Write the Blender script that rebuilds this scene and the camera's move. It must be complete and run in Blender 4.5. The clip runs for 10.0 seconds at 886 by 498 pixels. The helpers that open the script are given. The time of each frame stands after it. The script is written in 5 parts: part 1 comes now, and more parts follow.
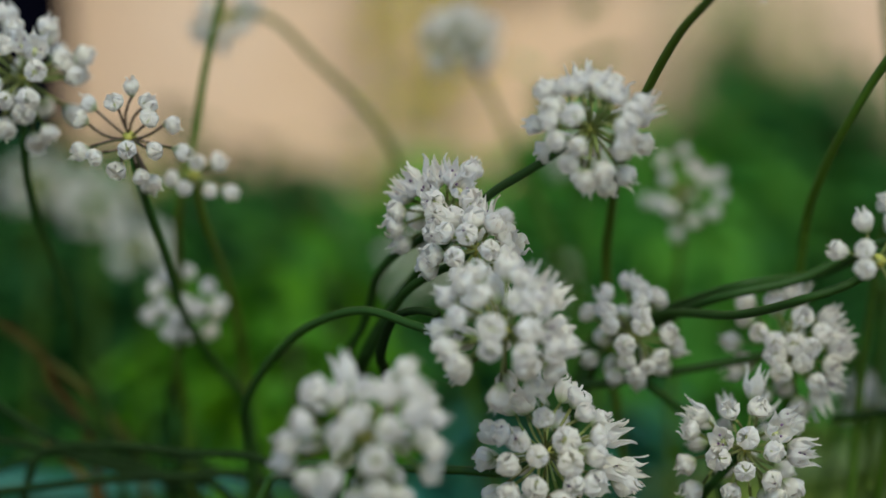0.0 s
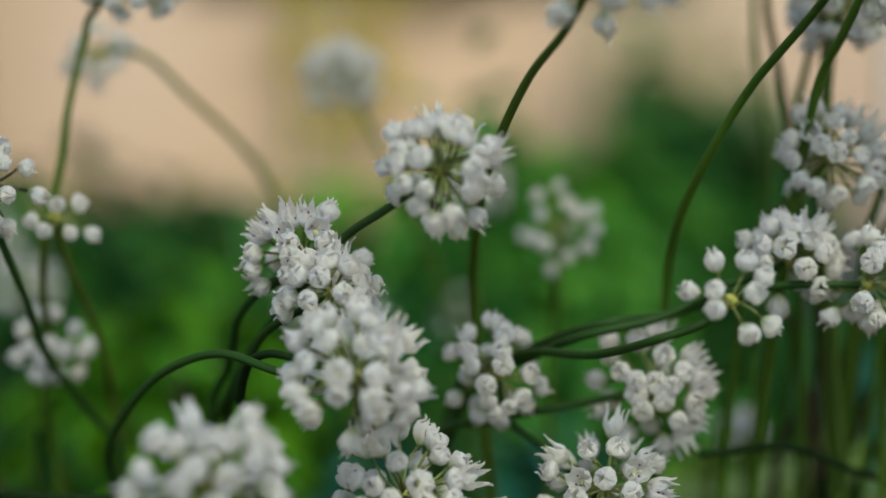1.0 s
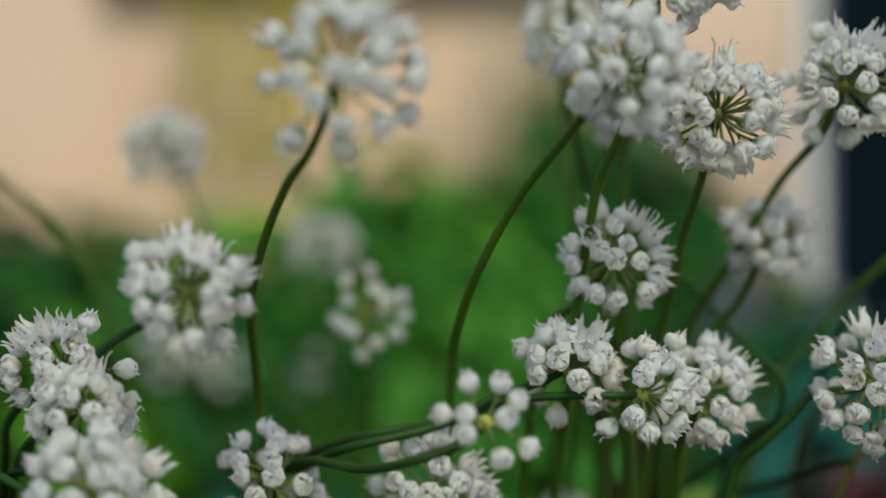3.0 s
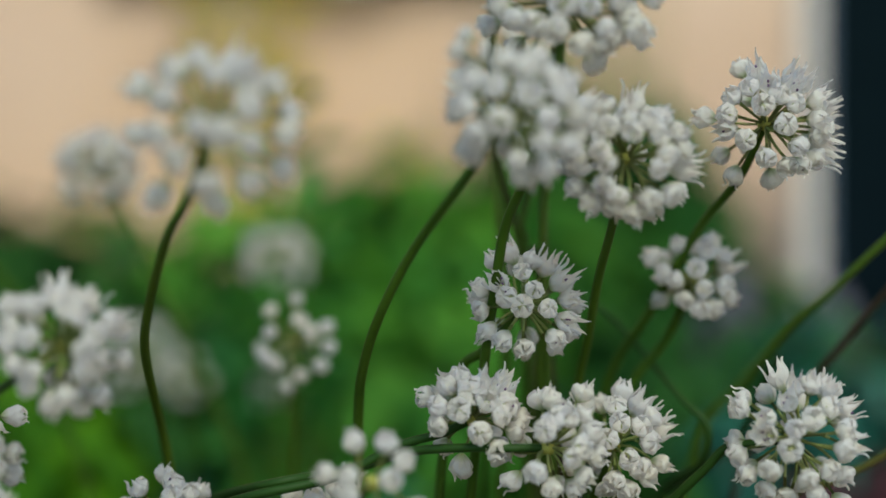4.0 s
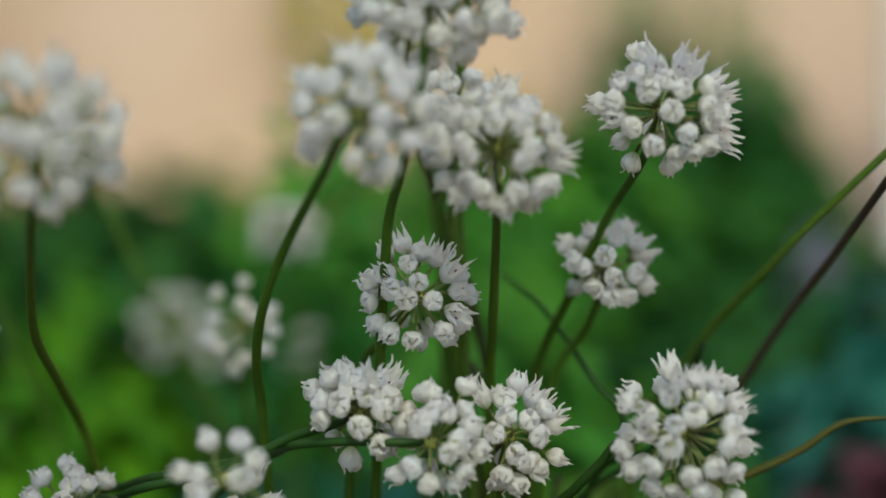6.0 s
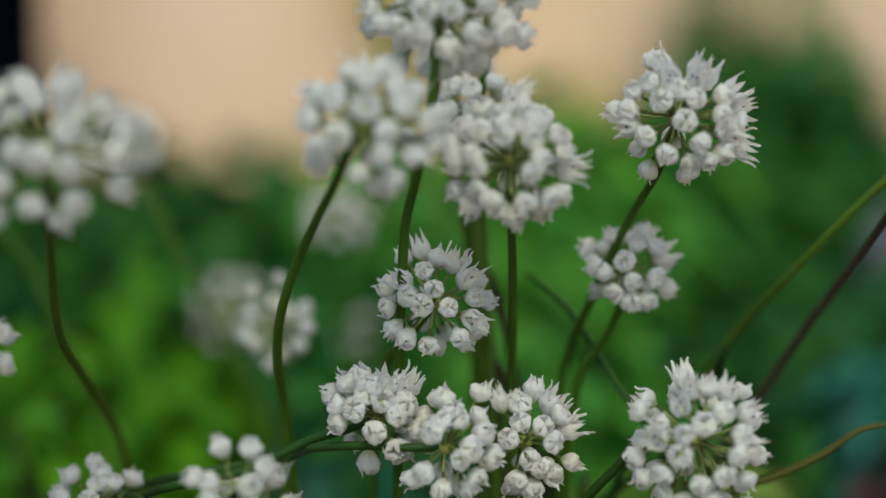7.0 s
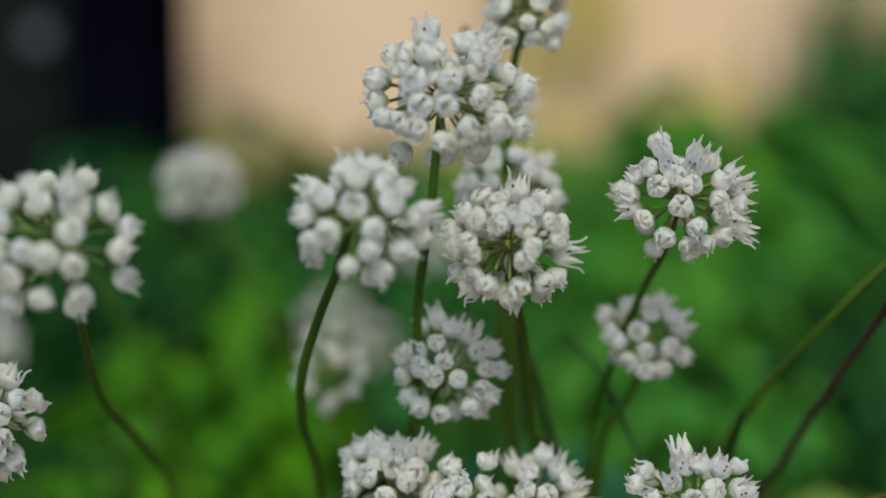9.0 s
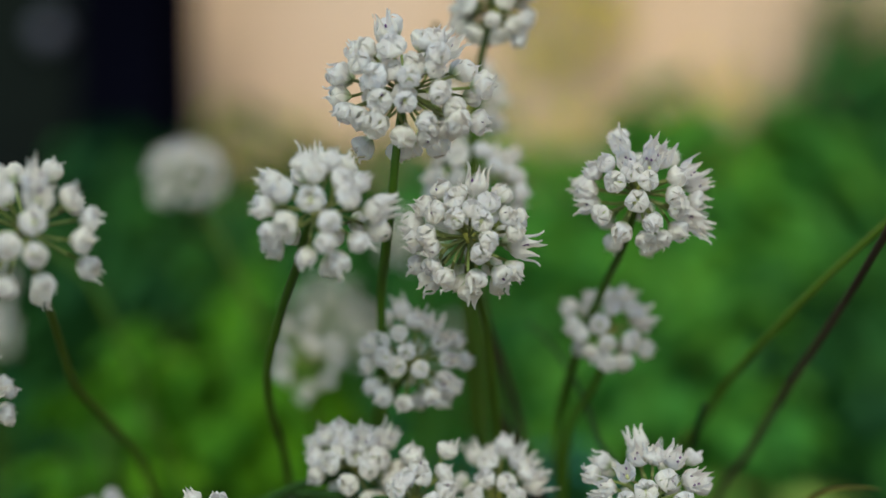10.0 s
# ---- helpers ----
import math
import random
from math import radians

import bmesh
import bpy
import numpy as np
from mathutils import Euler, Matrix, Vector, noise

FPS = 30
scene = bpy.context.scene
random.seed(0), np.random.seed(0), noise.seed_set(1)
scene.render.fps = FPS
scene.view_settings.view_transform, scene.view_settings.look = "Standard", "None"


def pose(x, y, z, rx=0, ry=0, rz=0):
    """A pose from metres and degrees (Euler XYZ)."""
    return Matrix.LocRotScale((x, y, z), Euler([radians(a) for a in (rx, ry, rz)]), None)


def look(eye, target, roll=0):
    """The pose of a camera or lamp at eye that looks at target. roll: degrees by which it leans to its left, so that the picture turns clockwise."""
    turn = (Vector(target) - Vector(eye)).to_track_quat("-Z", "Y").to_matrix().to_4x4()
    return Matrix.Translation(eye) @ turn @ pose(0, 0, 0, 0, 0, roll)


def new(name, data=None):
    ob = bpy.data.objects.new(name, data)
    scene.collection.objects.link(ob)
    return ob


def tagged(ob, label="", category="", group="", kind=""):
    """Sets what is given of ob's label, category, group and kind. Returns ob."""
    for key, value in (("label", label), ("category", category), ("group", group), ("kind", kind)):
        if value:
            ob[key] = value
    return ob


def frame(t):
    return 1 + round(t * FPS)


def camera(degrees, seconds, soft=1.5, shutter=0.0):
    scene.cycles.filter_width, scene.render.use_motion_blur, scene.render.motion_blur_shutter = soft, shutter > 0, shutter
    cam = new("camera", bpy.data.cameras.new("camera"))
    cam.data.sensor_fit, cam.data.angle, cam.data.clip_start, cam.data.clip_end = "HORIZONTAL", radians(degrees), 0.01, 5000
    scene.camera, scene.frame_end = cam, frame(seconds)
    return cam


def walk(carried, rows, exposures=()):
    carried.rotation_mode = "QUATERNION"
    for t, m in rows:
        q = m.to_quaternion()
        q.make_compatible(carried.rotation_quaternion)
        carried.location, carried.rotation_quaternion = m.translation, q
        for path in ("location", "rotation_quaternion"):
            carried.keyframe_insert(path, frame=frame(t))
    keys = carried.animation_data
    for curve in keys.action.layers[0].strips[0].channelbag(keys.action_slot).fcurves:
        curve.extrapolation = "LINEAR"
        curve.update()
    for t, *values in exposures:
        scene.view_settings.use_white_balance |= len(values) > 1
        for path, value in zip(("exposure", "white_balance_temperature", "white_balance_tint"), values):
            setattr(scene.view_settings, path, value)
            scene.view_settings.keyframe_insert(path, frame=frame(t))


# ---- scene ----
cam = camera(26.0, 10.0, soft=1.6)
cam.data.dof.use_dof = True
cam.data.dof.focus_distance = 0.597
cam.data.dof.aperture_fstop = 2.85
cam.data.dof.aperture_blades = 0

PATH = [
    (0, (-0.1681, -0.6296, 0.3373), (-0.1592, -0.0301, 0.3602), 0.18),
    (0.5, (-0.1535, -0.6286, 0.3411), (-0.1355, -0.0294, 0.3666), -0.10),
    (1, (-0.1386, -0.6281, 0.3450), (-0.1140, -0.0293, 0.3733), -0.36),
    (1.5, (-0.1260, -0.6275, 0.3477), (-0.0944, -0.0292, 0.3806), -0.50),
    (2, (-0.1138, -0.6269, 0.3526), (-0.0756, -0.0292, 0.3892), -0.49),
    (2.5, (-0.0906, -0.6252, 0.3699), (-0.0563, -0.0269, 0.3994), -0.44),
    (2.7, (-0.0820, -0.6238, 0.3769), (-0.0499, -0.0253, 0.4028), -0.42),
    (3.8, (-0.0275, -0.6020, 0.4109), (-0.0129, -0.0023, 0.4214), 0.10),
    (4, (-0.0199, -0.6001, 0.4149), (-0.0081, -0.0002, 0.4230), 0.13),
    (4.5, (0.0039, -0.5959, 0.4235), (0.0038, 0.0041, 0.4246), 0.04),
    (5, (0.0349, -0.5927, 0.4313), (0.0149, 0.0070, 0.4231), -0.13),
    (5.5, (0.0619, -0.5899, 0.4295), (0.0230, 0.0088, 0.4208), -0.32),
    (7, (0.1090, -0.5918, 0.4461), (0.0214, 0.0013, 0.4223), -0.24),
    (7.5, (0.1242, -0.5957, 0.4582), (0.0168, -0.0062, 0.4275), -0.33),
    (8, (0.1364, -0.6007, 0.4676), (0.0133, -0.0144, 0.4348), -0.34),
    (8.5, (0.1514, -0.6035, 0.4803), (0.0152, -0.0203, 0.4427), -0.24),
    (9, (0.1749, -0.6035, 0.4878), (0.0237, -0.0242, 0.4477), -0.10),
    (9.5, (0.1967, -0.6046, 0.4918), (0.0339, -0.0287, 0.4490), 0.07),
    (10, (0.1987, -0.6097, 0.4881), (0.0389, -0.0329, 0.4463), 0.30),
]
walk(cam, [(t, look(eye, target, roll)) for t, eye, target, roll in PATH], [(0.0, 0.47, 6750, -11.0), (3.0, 0.47, 6750, -11.0), (7.5, 0.52, 6750, -11.0), (10.0, 0.52, 6750, -11.0)])

# ---- light ----
SUN_EL, SUN_AZ = 41.0, 167.0
world = bpy.data.worlds.new("world")
scene.world = world
world.use_nodes = True
wn = world.node_tree.nodes
sky = wn.new("ShaderNodeTexSky")
sky.sky_type, sky.sun_disc = "NISHITA", False
sky.sun_elevation, sky.sun_rotation = radians(SUN_EL), radians(SUN_AZ)
world.node_tree.links.new(sky.outputs["Color"], wn["Background"].inputs["Color"])
wn["Background"].inputs["Strength"].default_value = 0.165
sun = new("sun", bpy.data.lights.new("sun", "SUN"))
sun.data.energy, sun.data.angle, sun.data.color = 1.38, radians(16), (1.0, 0.93, 0.82)
sun_way = Vector((math.sin(radians(SUN_AZ)) * math.cos(radians(SUN_EL)), math.cos(radians(SUN_AZ)) * math.cos(radians(SUN_EL)), math.sin(radians(SUN_EL))))
sun.matrix_world = look(sun_way * 20, (0, 0, 0))


# ---- materials ----
def ramp_between(nt, fac, a, b):
    mix = nt.nodes.new("ShaderNodeMix")
    mix.data_type = "RGBA"
    nt.links.new(fac, mix.inputs[0])
    for slot, c in ((6, a), (7, b)):
        if isinstance(c, tuple):
            mix.inputs[slot].default_value = (*c, 1)
        else:
            nt.links.new(c, mix.inputs[slot])
    return mix.outputs[2]


def noise_at(nt, coord, scale, detail=3.0):
    n = nt.nodes.new("ShaderNodeTexNoise")
    n.inputs["Scale"].default_value, n.inputs["Detail"].default_value = scale, detail
    nt.links.new(coord, n.inputs["Vector"])
    return n.outputs["Fac"]


def stretch(nt, value, lo, hi):
    m = nt.nodes.new("ShaderNodeMapRange")
    m.inputs["From Min"].default_value, m.inputs["From Max"].default_value = lo, hi
    nt.links.new(value, m.inputs["Value"])
    return m.outputs["Result"]


def material(name, a, b, scale, rough=0.6, metal=0.0, fine=8.0, sheen=None, bump=0.2, depth=0.001, through_light=0.0, per_object=0.0, per_island=0.0, c=None):
    """Two colours mixed by coarse and fine noise, with a bump; c is spread by the piece's own random."""
    mat = bpy.data.materials.new(name)
    mat.use_nodes = True
    nt = mat.node_tree
    bsdf = nt.nodes["Principled BSDF"]
    tc = nt.nodes.new("ShaderNodeTexCoord").outputs["Object"]
    coarse = stretch(nt, noise_at(nt, tc, scale), 0.3, 0.7)
    grain = noise_at(nt, tc, scale * fine, 5.0)
    col = ramp_between(nt, coarse, a, b)
    dark = tuple(v * 0.6 for v in a)
    col = ramp_between(nt, stretch(nt, grain, 0.55, 0.95), col, dark)
    if c:
        if per_island:
            rnd = nt.nodes.new("ShaderNodeNewGeometry").outputs["Random Per Island"]
        else:
            rnd = nt.nodes.new("ShaderNodeObjectInfo").outputs["Random"]
        col = ramp_between(nt, stretch(nt, rnd, 0.0, 1.0 / max(per_object, per_island, 0.01)), col, c)
    nt.links.new(col, bsdf.inputs["Base Color"])
    bsdf.inputs["Roughness"].default_value, bsdf.inputs["Metallic"].default_value = rough, metal
    bsdf.inputs["Specular IOR Level"].default_value = sheen if sheen is not None else 0.5 if rough < 0.5 else 0.25
    bp = nt.nodes.new("ShaderNodeBump")
    bp.inputs["Strength"].default_value, bp.inputs["Distance"].default_value = bump, depth
    nt.links.new(grain, bp.inputs["Height"])
    nt.links.new(bp.outputs["Normal"], bsdf.inputs["Normal"])
    if through_light:
        tr = nt.nodes.new("ShaderNodeBsdfTranslucent")
        nt.links.new(col, tr.inputs["Color"])
        ms = nt.nodes.new("ShaderNodeMixShader")
        ms.inputs[0].default_value = through_light
        nt.links.new(bsdf.outputs[0], ms.inputs[1])
        nt.links.new(tr.outputs[0], ms.inputs[2])
        nt.links.new(ms.outputs[0], nt.nodes["Material Output"].inputs["Surface"])
    return mat


def petal_material():
    """White tepals: green at the foot, a faint violet flush and fine lengthwise veins."""
    mat = bpy.data.materials.new("petal_white")
    mat.use_nodes = True
    nt = mat.node_tree
    bsdf = nt.nodes["Principled BSDF"]
    tc = nt.nodes.new("ShaderNodeTexCoord").outputs["Object"]
    sep = nt.nodes.new("ShaderNodeSeparateXYZ")
    nt.links.new(tc, sep.inputs[0])
    rnd = nt.nodes.new("ShaderNodeObjectInfo").outputs["Random"]
    white = ramp_between(nt, rnd, (0.87, 0.83, 0.785), (0.82, 0.80, 0.83))
    flush = stretch(nt, noise_at(nt, tc, 420.0), 0.5, 0.9)
    col = ramp_between(nt, flush, white, (0.76, 0.66, 0.70))
    foot = stretch(nt, sep.outputs["Z"], 0.0022, 0.0002)
    col = ramp_between(nt, foot, col, (0.42, 0.50, 0.28))
    nt.links.new(col, bsdf.inputs["Base Color"])
    bsdf.inputs["Roughness"].default_value = 0.55
    ang = nt.nodes.new("ShaderNodeMath")
    ang.operation = "ARCTAN2"
    nt.links.new(sep.outputs["Y"], ang.inputs[0])
    nt.links.new(sep.outputs["X"], ang.inputs[1])
    rib = nt.nodes.new("ShaderNodeMath")
    rib.operation = "MULTIPLY"
    rib.inputs[1].default_value = 36.0
    nt.links.new(ang.outputs[0], rib.inputs[0])
    wave = nt.nodes.new("ShaderNodeMath")
    wave.operation = "SINE"
    nt.links.new(rib.outputs[0], wave.inputs[0])
    bp = nt.nodes.new("ShaderNodeBump")
    bp.inputs["Strength"].default_value, bp.inputs["Distance"].default_value = 0.15, 0.00012
    nt.links.new(wave.outputs[0], bp.inputs["Height"])
    crumple = nt.nodes.new("ShaderNodeBump")
    crumple.inputs["Strength"].default_value, crumple.inputs["Distance"].default_value = 0.40, 0.0006
    nt.links.new(noise_at(nt, tc, 620.0, 2.0), crumple.inputs["Height"])
    nt.links.new(crumple.outputs["Normal"], bp.inputs["Normal"])
    nt.links.new(bp.outputs["Normal"], bsdf.inputs["Normal"])
    tr = nt.nodes.new("ShaderNodeBsdfTranslucent")
    nt.links.new(col, tr.inputs["Color"])
    ms = nt.nodes.new("ShaderNodeMixShader")
    ms.inputs[0].default_value = 0.64
    nt.links.new(bsdf.outputs[0], ms.inputs[1])
    nt.links.new(tr.outputs[0], ms.inputs[2])
    nt.links.new(ms.outputs[0], nt.nodes["Material Output"].inputs["Surface"])
    return mat


PETAL = petal_material()
OVARY = material("ovary_green", (0.42, 0.48, 0.22), (0.52, 0.50, 0.26), 300, 0.5)
ANTHER = material("anther_violet", (0.10, 0.05, 0.16), (0.16, 0.08, 0.2), 900, 0.6)
PEDICEL = material("pedicel_green", (0.24, 0.33, 0.09), (0.29, 0.32, 0.11), 60, 0.5, through_light=0.25, per_object=1.0, c=(0.24, 0.25, 0.10))
PEDICEL_BROWN = material("pedicel_brown", (0.075, 0.055, 0.045), (0.11, 0.075, 0.06), 60, 0.5)
HUB = material("hub_olive", (0.30, 0.31, 0.06), (0.38, 0.36, 0.09), 200, 0.5)
STEM = material("stem_green", (0.030, 0.078, 0.005), (0.050, 0.098, 0.008), 22, 0.5, fine=14, sheen=0.2, bump=0.15, depth=0.0004, per_object=1.0, c=(0.06, 0.09, 0.009))
# The stem green again, darkened to paint in the shade on arching stems.
STEM_GREEN_SHADED = material("stem_green_shaded", (0.014, 0.046, 0.009), (0.024, 0.062, 0.012), 22, 0.5, fine=14, sheen=0.15, bump=0.15, depth=0.0004, per_object=1.0, c=(0.02, 0.05, 0.008))
STEM_OLIVE = material("stem_olive", (0.034, 0.042, 0.010), (0.050, 0.056, 0.014), 22, 0.5, sheen=0.15)
# Low stalks' shade put into the colour; also serves stalks dark in themselves.
STEM_DARK_SHADED = material("stem_dark_shaded", (0.008, 0.020, 0.006), (0.014, 0.028, 0.008), 22, 0.6, sheen=0.05)
STEM_BROWN = material("stem_brown", (0.028, 0.020, 0.014), (0.048, 0.034, 0.024), 25, 0.55, sheen=0.1)
GRASS = material("grass_yellowish", (0.22, 0.30, 0.04), (0.32, 0.34, 0.06), 10, 0.5, through_light=0.35, per_object=1.0, c=(0.12, 0.24, 0.03))
BLADE = material("blade_green", (0.05, 0.12, 0.025), (0.09, 0.16, 0.04), 14, 0.42, through_light=0.25, per_object=1.0, c=(0.13, 0.15, 0.04))
LEAF_AGED = material("leaf_aged", (0.095, 0.078, 0.012), (0.05, 0.062, 0.012), 30, 0.5, through_light=0.15)
LEAF_RUST = material("leaf_rust", (0.10, 0.045, 0.010), (0.05, 0.03, 0.012), 18, 0.7, sheen=0.1, through_light=0.1)
BLADE_DRY = material("blade_dry", (0.20, 0.11, 0.025), (0.13, 0.085, 0.03), 18, 0.6, through_light=0.2)
LEAF_GREEN = material("leaf_green", (0.056, 0.195, 0.042), (0.130, 0.33, 0.030), 8, 0.5, sheen=0.1, through_light=0.3, per_island=1.0, c=(0.050, 0.20, 0.055))
LEAF_BRIGHT = material("leaf_bright", (0.062, 0.20, 0.014), (0.19, 0.38, 0.012), 8, 0.5, sheen=0.1, through_light=0.35, per_island=1.0, c=(0.065, 0.20, 0.018))
LEAF_FRESH = material("leaf_fresh", (0.074, 0.225, 0.036), (0.170, 0.38, 0.028), 8, 0.5, sheen=0.1, through_light=0.3, per_island=1.0, c=(0.066, 0.23, 0.042))
LEAF_DARK = material("leaf_dark", (0.017, 0.066, 0.016), (0.048, 0.15, 0.018), 8, 0.5, sheen=0.1, through_light=0.2, per_island=1.0, c=(0.016, 0.06, 0.022))
LEAF_BLUISH = material("leaf_bluish", (0.008, 0.055, 0.038), (0.022, 0.12, 0.070), 8, 0.5, sheen=0.1, through_light=0.2, per_island=1.0, c=(0.010, 0.05, 0.03))
LEAF_DEEP = material("leaf_deep", (0.029, 0.100, 0.020), (0.068, 0.180, 0.022), 8, 0.5, sheen=0.1, through_light=0.2, per_island=1.0, c=(0.028, 0.12, 0.036))
LEAF_TEAL = material("leaf_teal", (0.020, 0.13, 0.10), (0.04, 0.21, 0.17), 8, 0.45, through_light=0.2, per_island=1.0, c=(0.02, 0.11, 0.08))
LEAF_OLIVE = material("leaf_olive", (0.26, 0.34, 0.07), (0.34, 0.38, 0.10), 6, 0.5, through_light=0.35, per_island=1.0, c=(0.20, 0.30, 0.06))
LEAF_YELLOW = material("leaf_yellow", (0.80, 0.62, 0.05), (0.84, 0.70, 0.08), 6, 0.5, sheen=0.1, through_light=0.45, per_island=1.0, c=(0.62, 0.58, 0.05))
LEAF_LIME = material("leaf_lime", (0.42, 0.42, 0.07), (0.52, 0.46, 0.09), 6, 0.5, sheen=0.1, through_light=0.4, per_island=1.0, c=(0.34, 0.38, 0.06))
LEAF_MAROON = material("leaf_maroon", (0.09, 0.02, 0.035), (0.12, 0.03, 0.05), 6, 0.5, through_light=0.15, per_island=1.0, c=(0.06, 0.02, 0.03))
SOIL = material("soil", (0.05, 0.035, 0.022), (0.09, 0.065, 0.04), 6, 0.95, fine=20, bump=0.8, depth=0.01)
STUCCO = material("wall_stucco", (0.60, 0.388, 0.275), (0.68, 0.475, 0.385), 4.5, 0.9, fine=80, bump=0.3, depth=0.002)
TRIM = material("trim_white", (0.70, 0.60, 0.56), (0.63, 0.54, 0.53), 4, 0.6)
STILE_BLUE = material("stile_blue_grey", (0.07, 0.10, 0.16), (0.09, 0.12, 0.18), 9, 0.5)
NAVY = material("paint_navy", (0.0015, 0.0015, 0.004), (0.0025, 0.0025, 0.006), 5, 0.9, sheen=0.0)
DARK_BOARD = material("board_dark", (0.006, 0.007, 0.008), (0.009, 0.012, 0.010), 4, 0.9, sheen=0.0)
FRAME_DARK = material("window_frame_grey", (0.05, 0.05, 0.05), (0.08, 0.08, 0.07), 6, 0.5)
GATE_DARK = material("gate_dark", (0.002, 0.005, 0.008), (0.004, 0.009, 0.012), 4, 0.8, sheen=0.02)
STONE = material("stone_violet", (0.07, 0.065, 0.095), (0.115, 0.105, 0.14), 12, 0.85, fine=10, bump=0.6, depth=0.004)
SLATE = material("slate_dark", (0.008, 0.010, 0.018), (0.014, 0.016, 0.026), 14, 0.8, fine=10, bump=0.5, depth=0.003)
CERAMIC = material("ceramic_cream", (0.8, 0.72, 0.55), (0.76, 0.68, 0.5), 10, 0.3)
GLASS = bpy.data.materials.new("window_glass")
GLASS.use_nodes = True
gb = GLASS.node_tree.nodes["Principled BSDF"]
gb.inputs["Base Color"].default_value, gb.inputs["Roughness"].default_value = (0.02, 0.025, 0.03, 1), 0.05
KNOB_GREY = material("knob_grey", (0.06, 0.057, 0.085), (0.08, 0.077, 0.11), 30, 0.5)


# ---- helpers of the scene ----
def mesh_of(name, verts, faces, mats, index=None, smooth=True):
    me = bpy.data.meshes.new(name)
    me.from_pydata(verts, [], faces)
    for m in mats:
        me.materials.append(m)
    if index is not None:
        me.polygons.foreach_set("material_index", index)
    me.polygons.foreach_set("use_smooth", [smooth] * len(me.polygons))
    me.update()
    return me


def child(name, me, parent, m=None, label="", kind=""):
    ob = new(name, me)
    ob.parent = parent
    if m is not None:
        ob.matrix_basis = m
    return tagged(ob, label=label, kind=kind)


def part(name, bm, mat, parent, label=""):
    me = bpy.data.meshes.new(name)
    bm.to_mesh(me)
    bm.free()
    me.materials.append(mat)
    return child(name, me, parent, None, label)


def smooth_line(pts, steps=7):
    """A centripetal Catmull-Rom line through the points."""
    p = [Vector(q) for q in pts]
    p = [p[0] * 2 - p[1]] + p + [p[-1] * 2 - p[-2]]
    out = []
    for i in range(1, len(p) - 2):
        a, b, c, d = p[i - 1 : i + 3]
        t1 = math.sqrt((b - a).length)
        t2 = t1 + math.sqrt((c - b).length)
        t3 = t2 + math.sqrt((d - c).length)
        for k in range(steps):
            t = t1 + (t2 - t1) * k / steps
            a1, a2, a3 = a.lerp(b, t / t1), b.lerp(c, (t - t1) / (t2 - t1)), c.lerp(d, (t - t2) / (t3 - t2))
            out.append(a1.lerp(a2, t / t2).lerp(a2.lerp(a3, (t - t1) / (t3 - t1)), (t - t1) / (t2 - t1)))
    return out + [p[-2]]


def tube(line, r0, r1, sides=10):
    """Verts and faces of a tapering tube along a line, closed at both ends."""
    verts, faces, n = [], [], len(line)
    ref = Vector((0, -1, 0.2)).normalized()
    for i, q in enumerate(line):
        d = (line[min(i + 1, n - 1)] - line[max(i - 1, 0)]).normalized()
        u = d.cross(ref)
        u = u.normalized() if u.length > 1e-4 else Vector((1, 0, 0))
        v = d.cross(u)
        r = r0 + (r1 - r0) * i / (n - 1)
        verts += [q + (u * math.cos(a) + v * math.sin(a)) * r for a in (2 * math.pi * k / sides for k in range(sides))]
    for i in range(n - 1):
        for k in range(sides):
            a, b = i * sides + k, i * sides + (k + 1) % sides
            faces.append((a, b, b + sides, a + sides))
    faces.append(tuple(range(sides))[::-1])
    faces.append(tuple((n - 1) * sides + k for k in range(sides)))
    return verts, faces


def ball(centre, rx, rz, rings=5, sides=8):
    verts, faces = [], []
    c = Vector(centre)
    for i in range(rings + 1):
        a = math.pi * i / rings
        for k in range(sides):
            b = 2 * math.pi * k / sides
            verts.append(c + Vector((rx * math.sin(a) * math.cos(b), rx * math.sin(a) * math.sin(b), rz * math.cos(a))))
    for i in range(rings):
        for k in range(sides):
            a, b = i * sides + k, i * sides + (k + 1) % sides
            faces.append((a, a + sides, b + sides, b))
    return verts, faces


def join(pieces):
    verts, faces, index = [], [], []
    for (v, f), m in pieces:
        o = len(verts)
        verts += v
        faces += [tuple(i + o for i in q) for q in f]
        index += [m] * len(f)
    return verts, faces, index


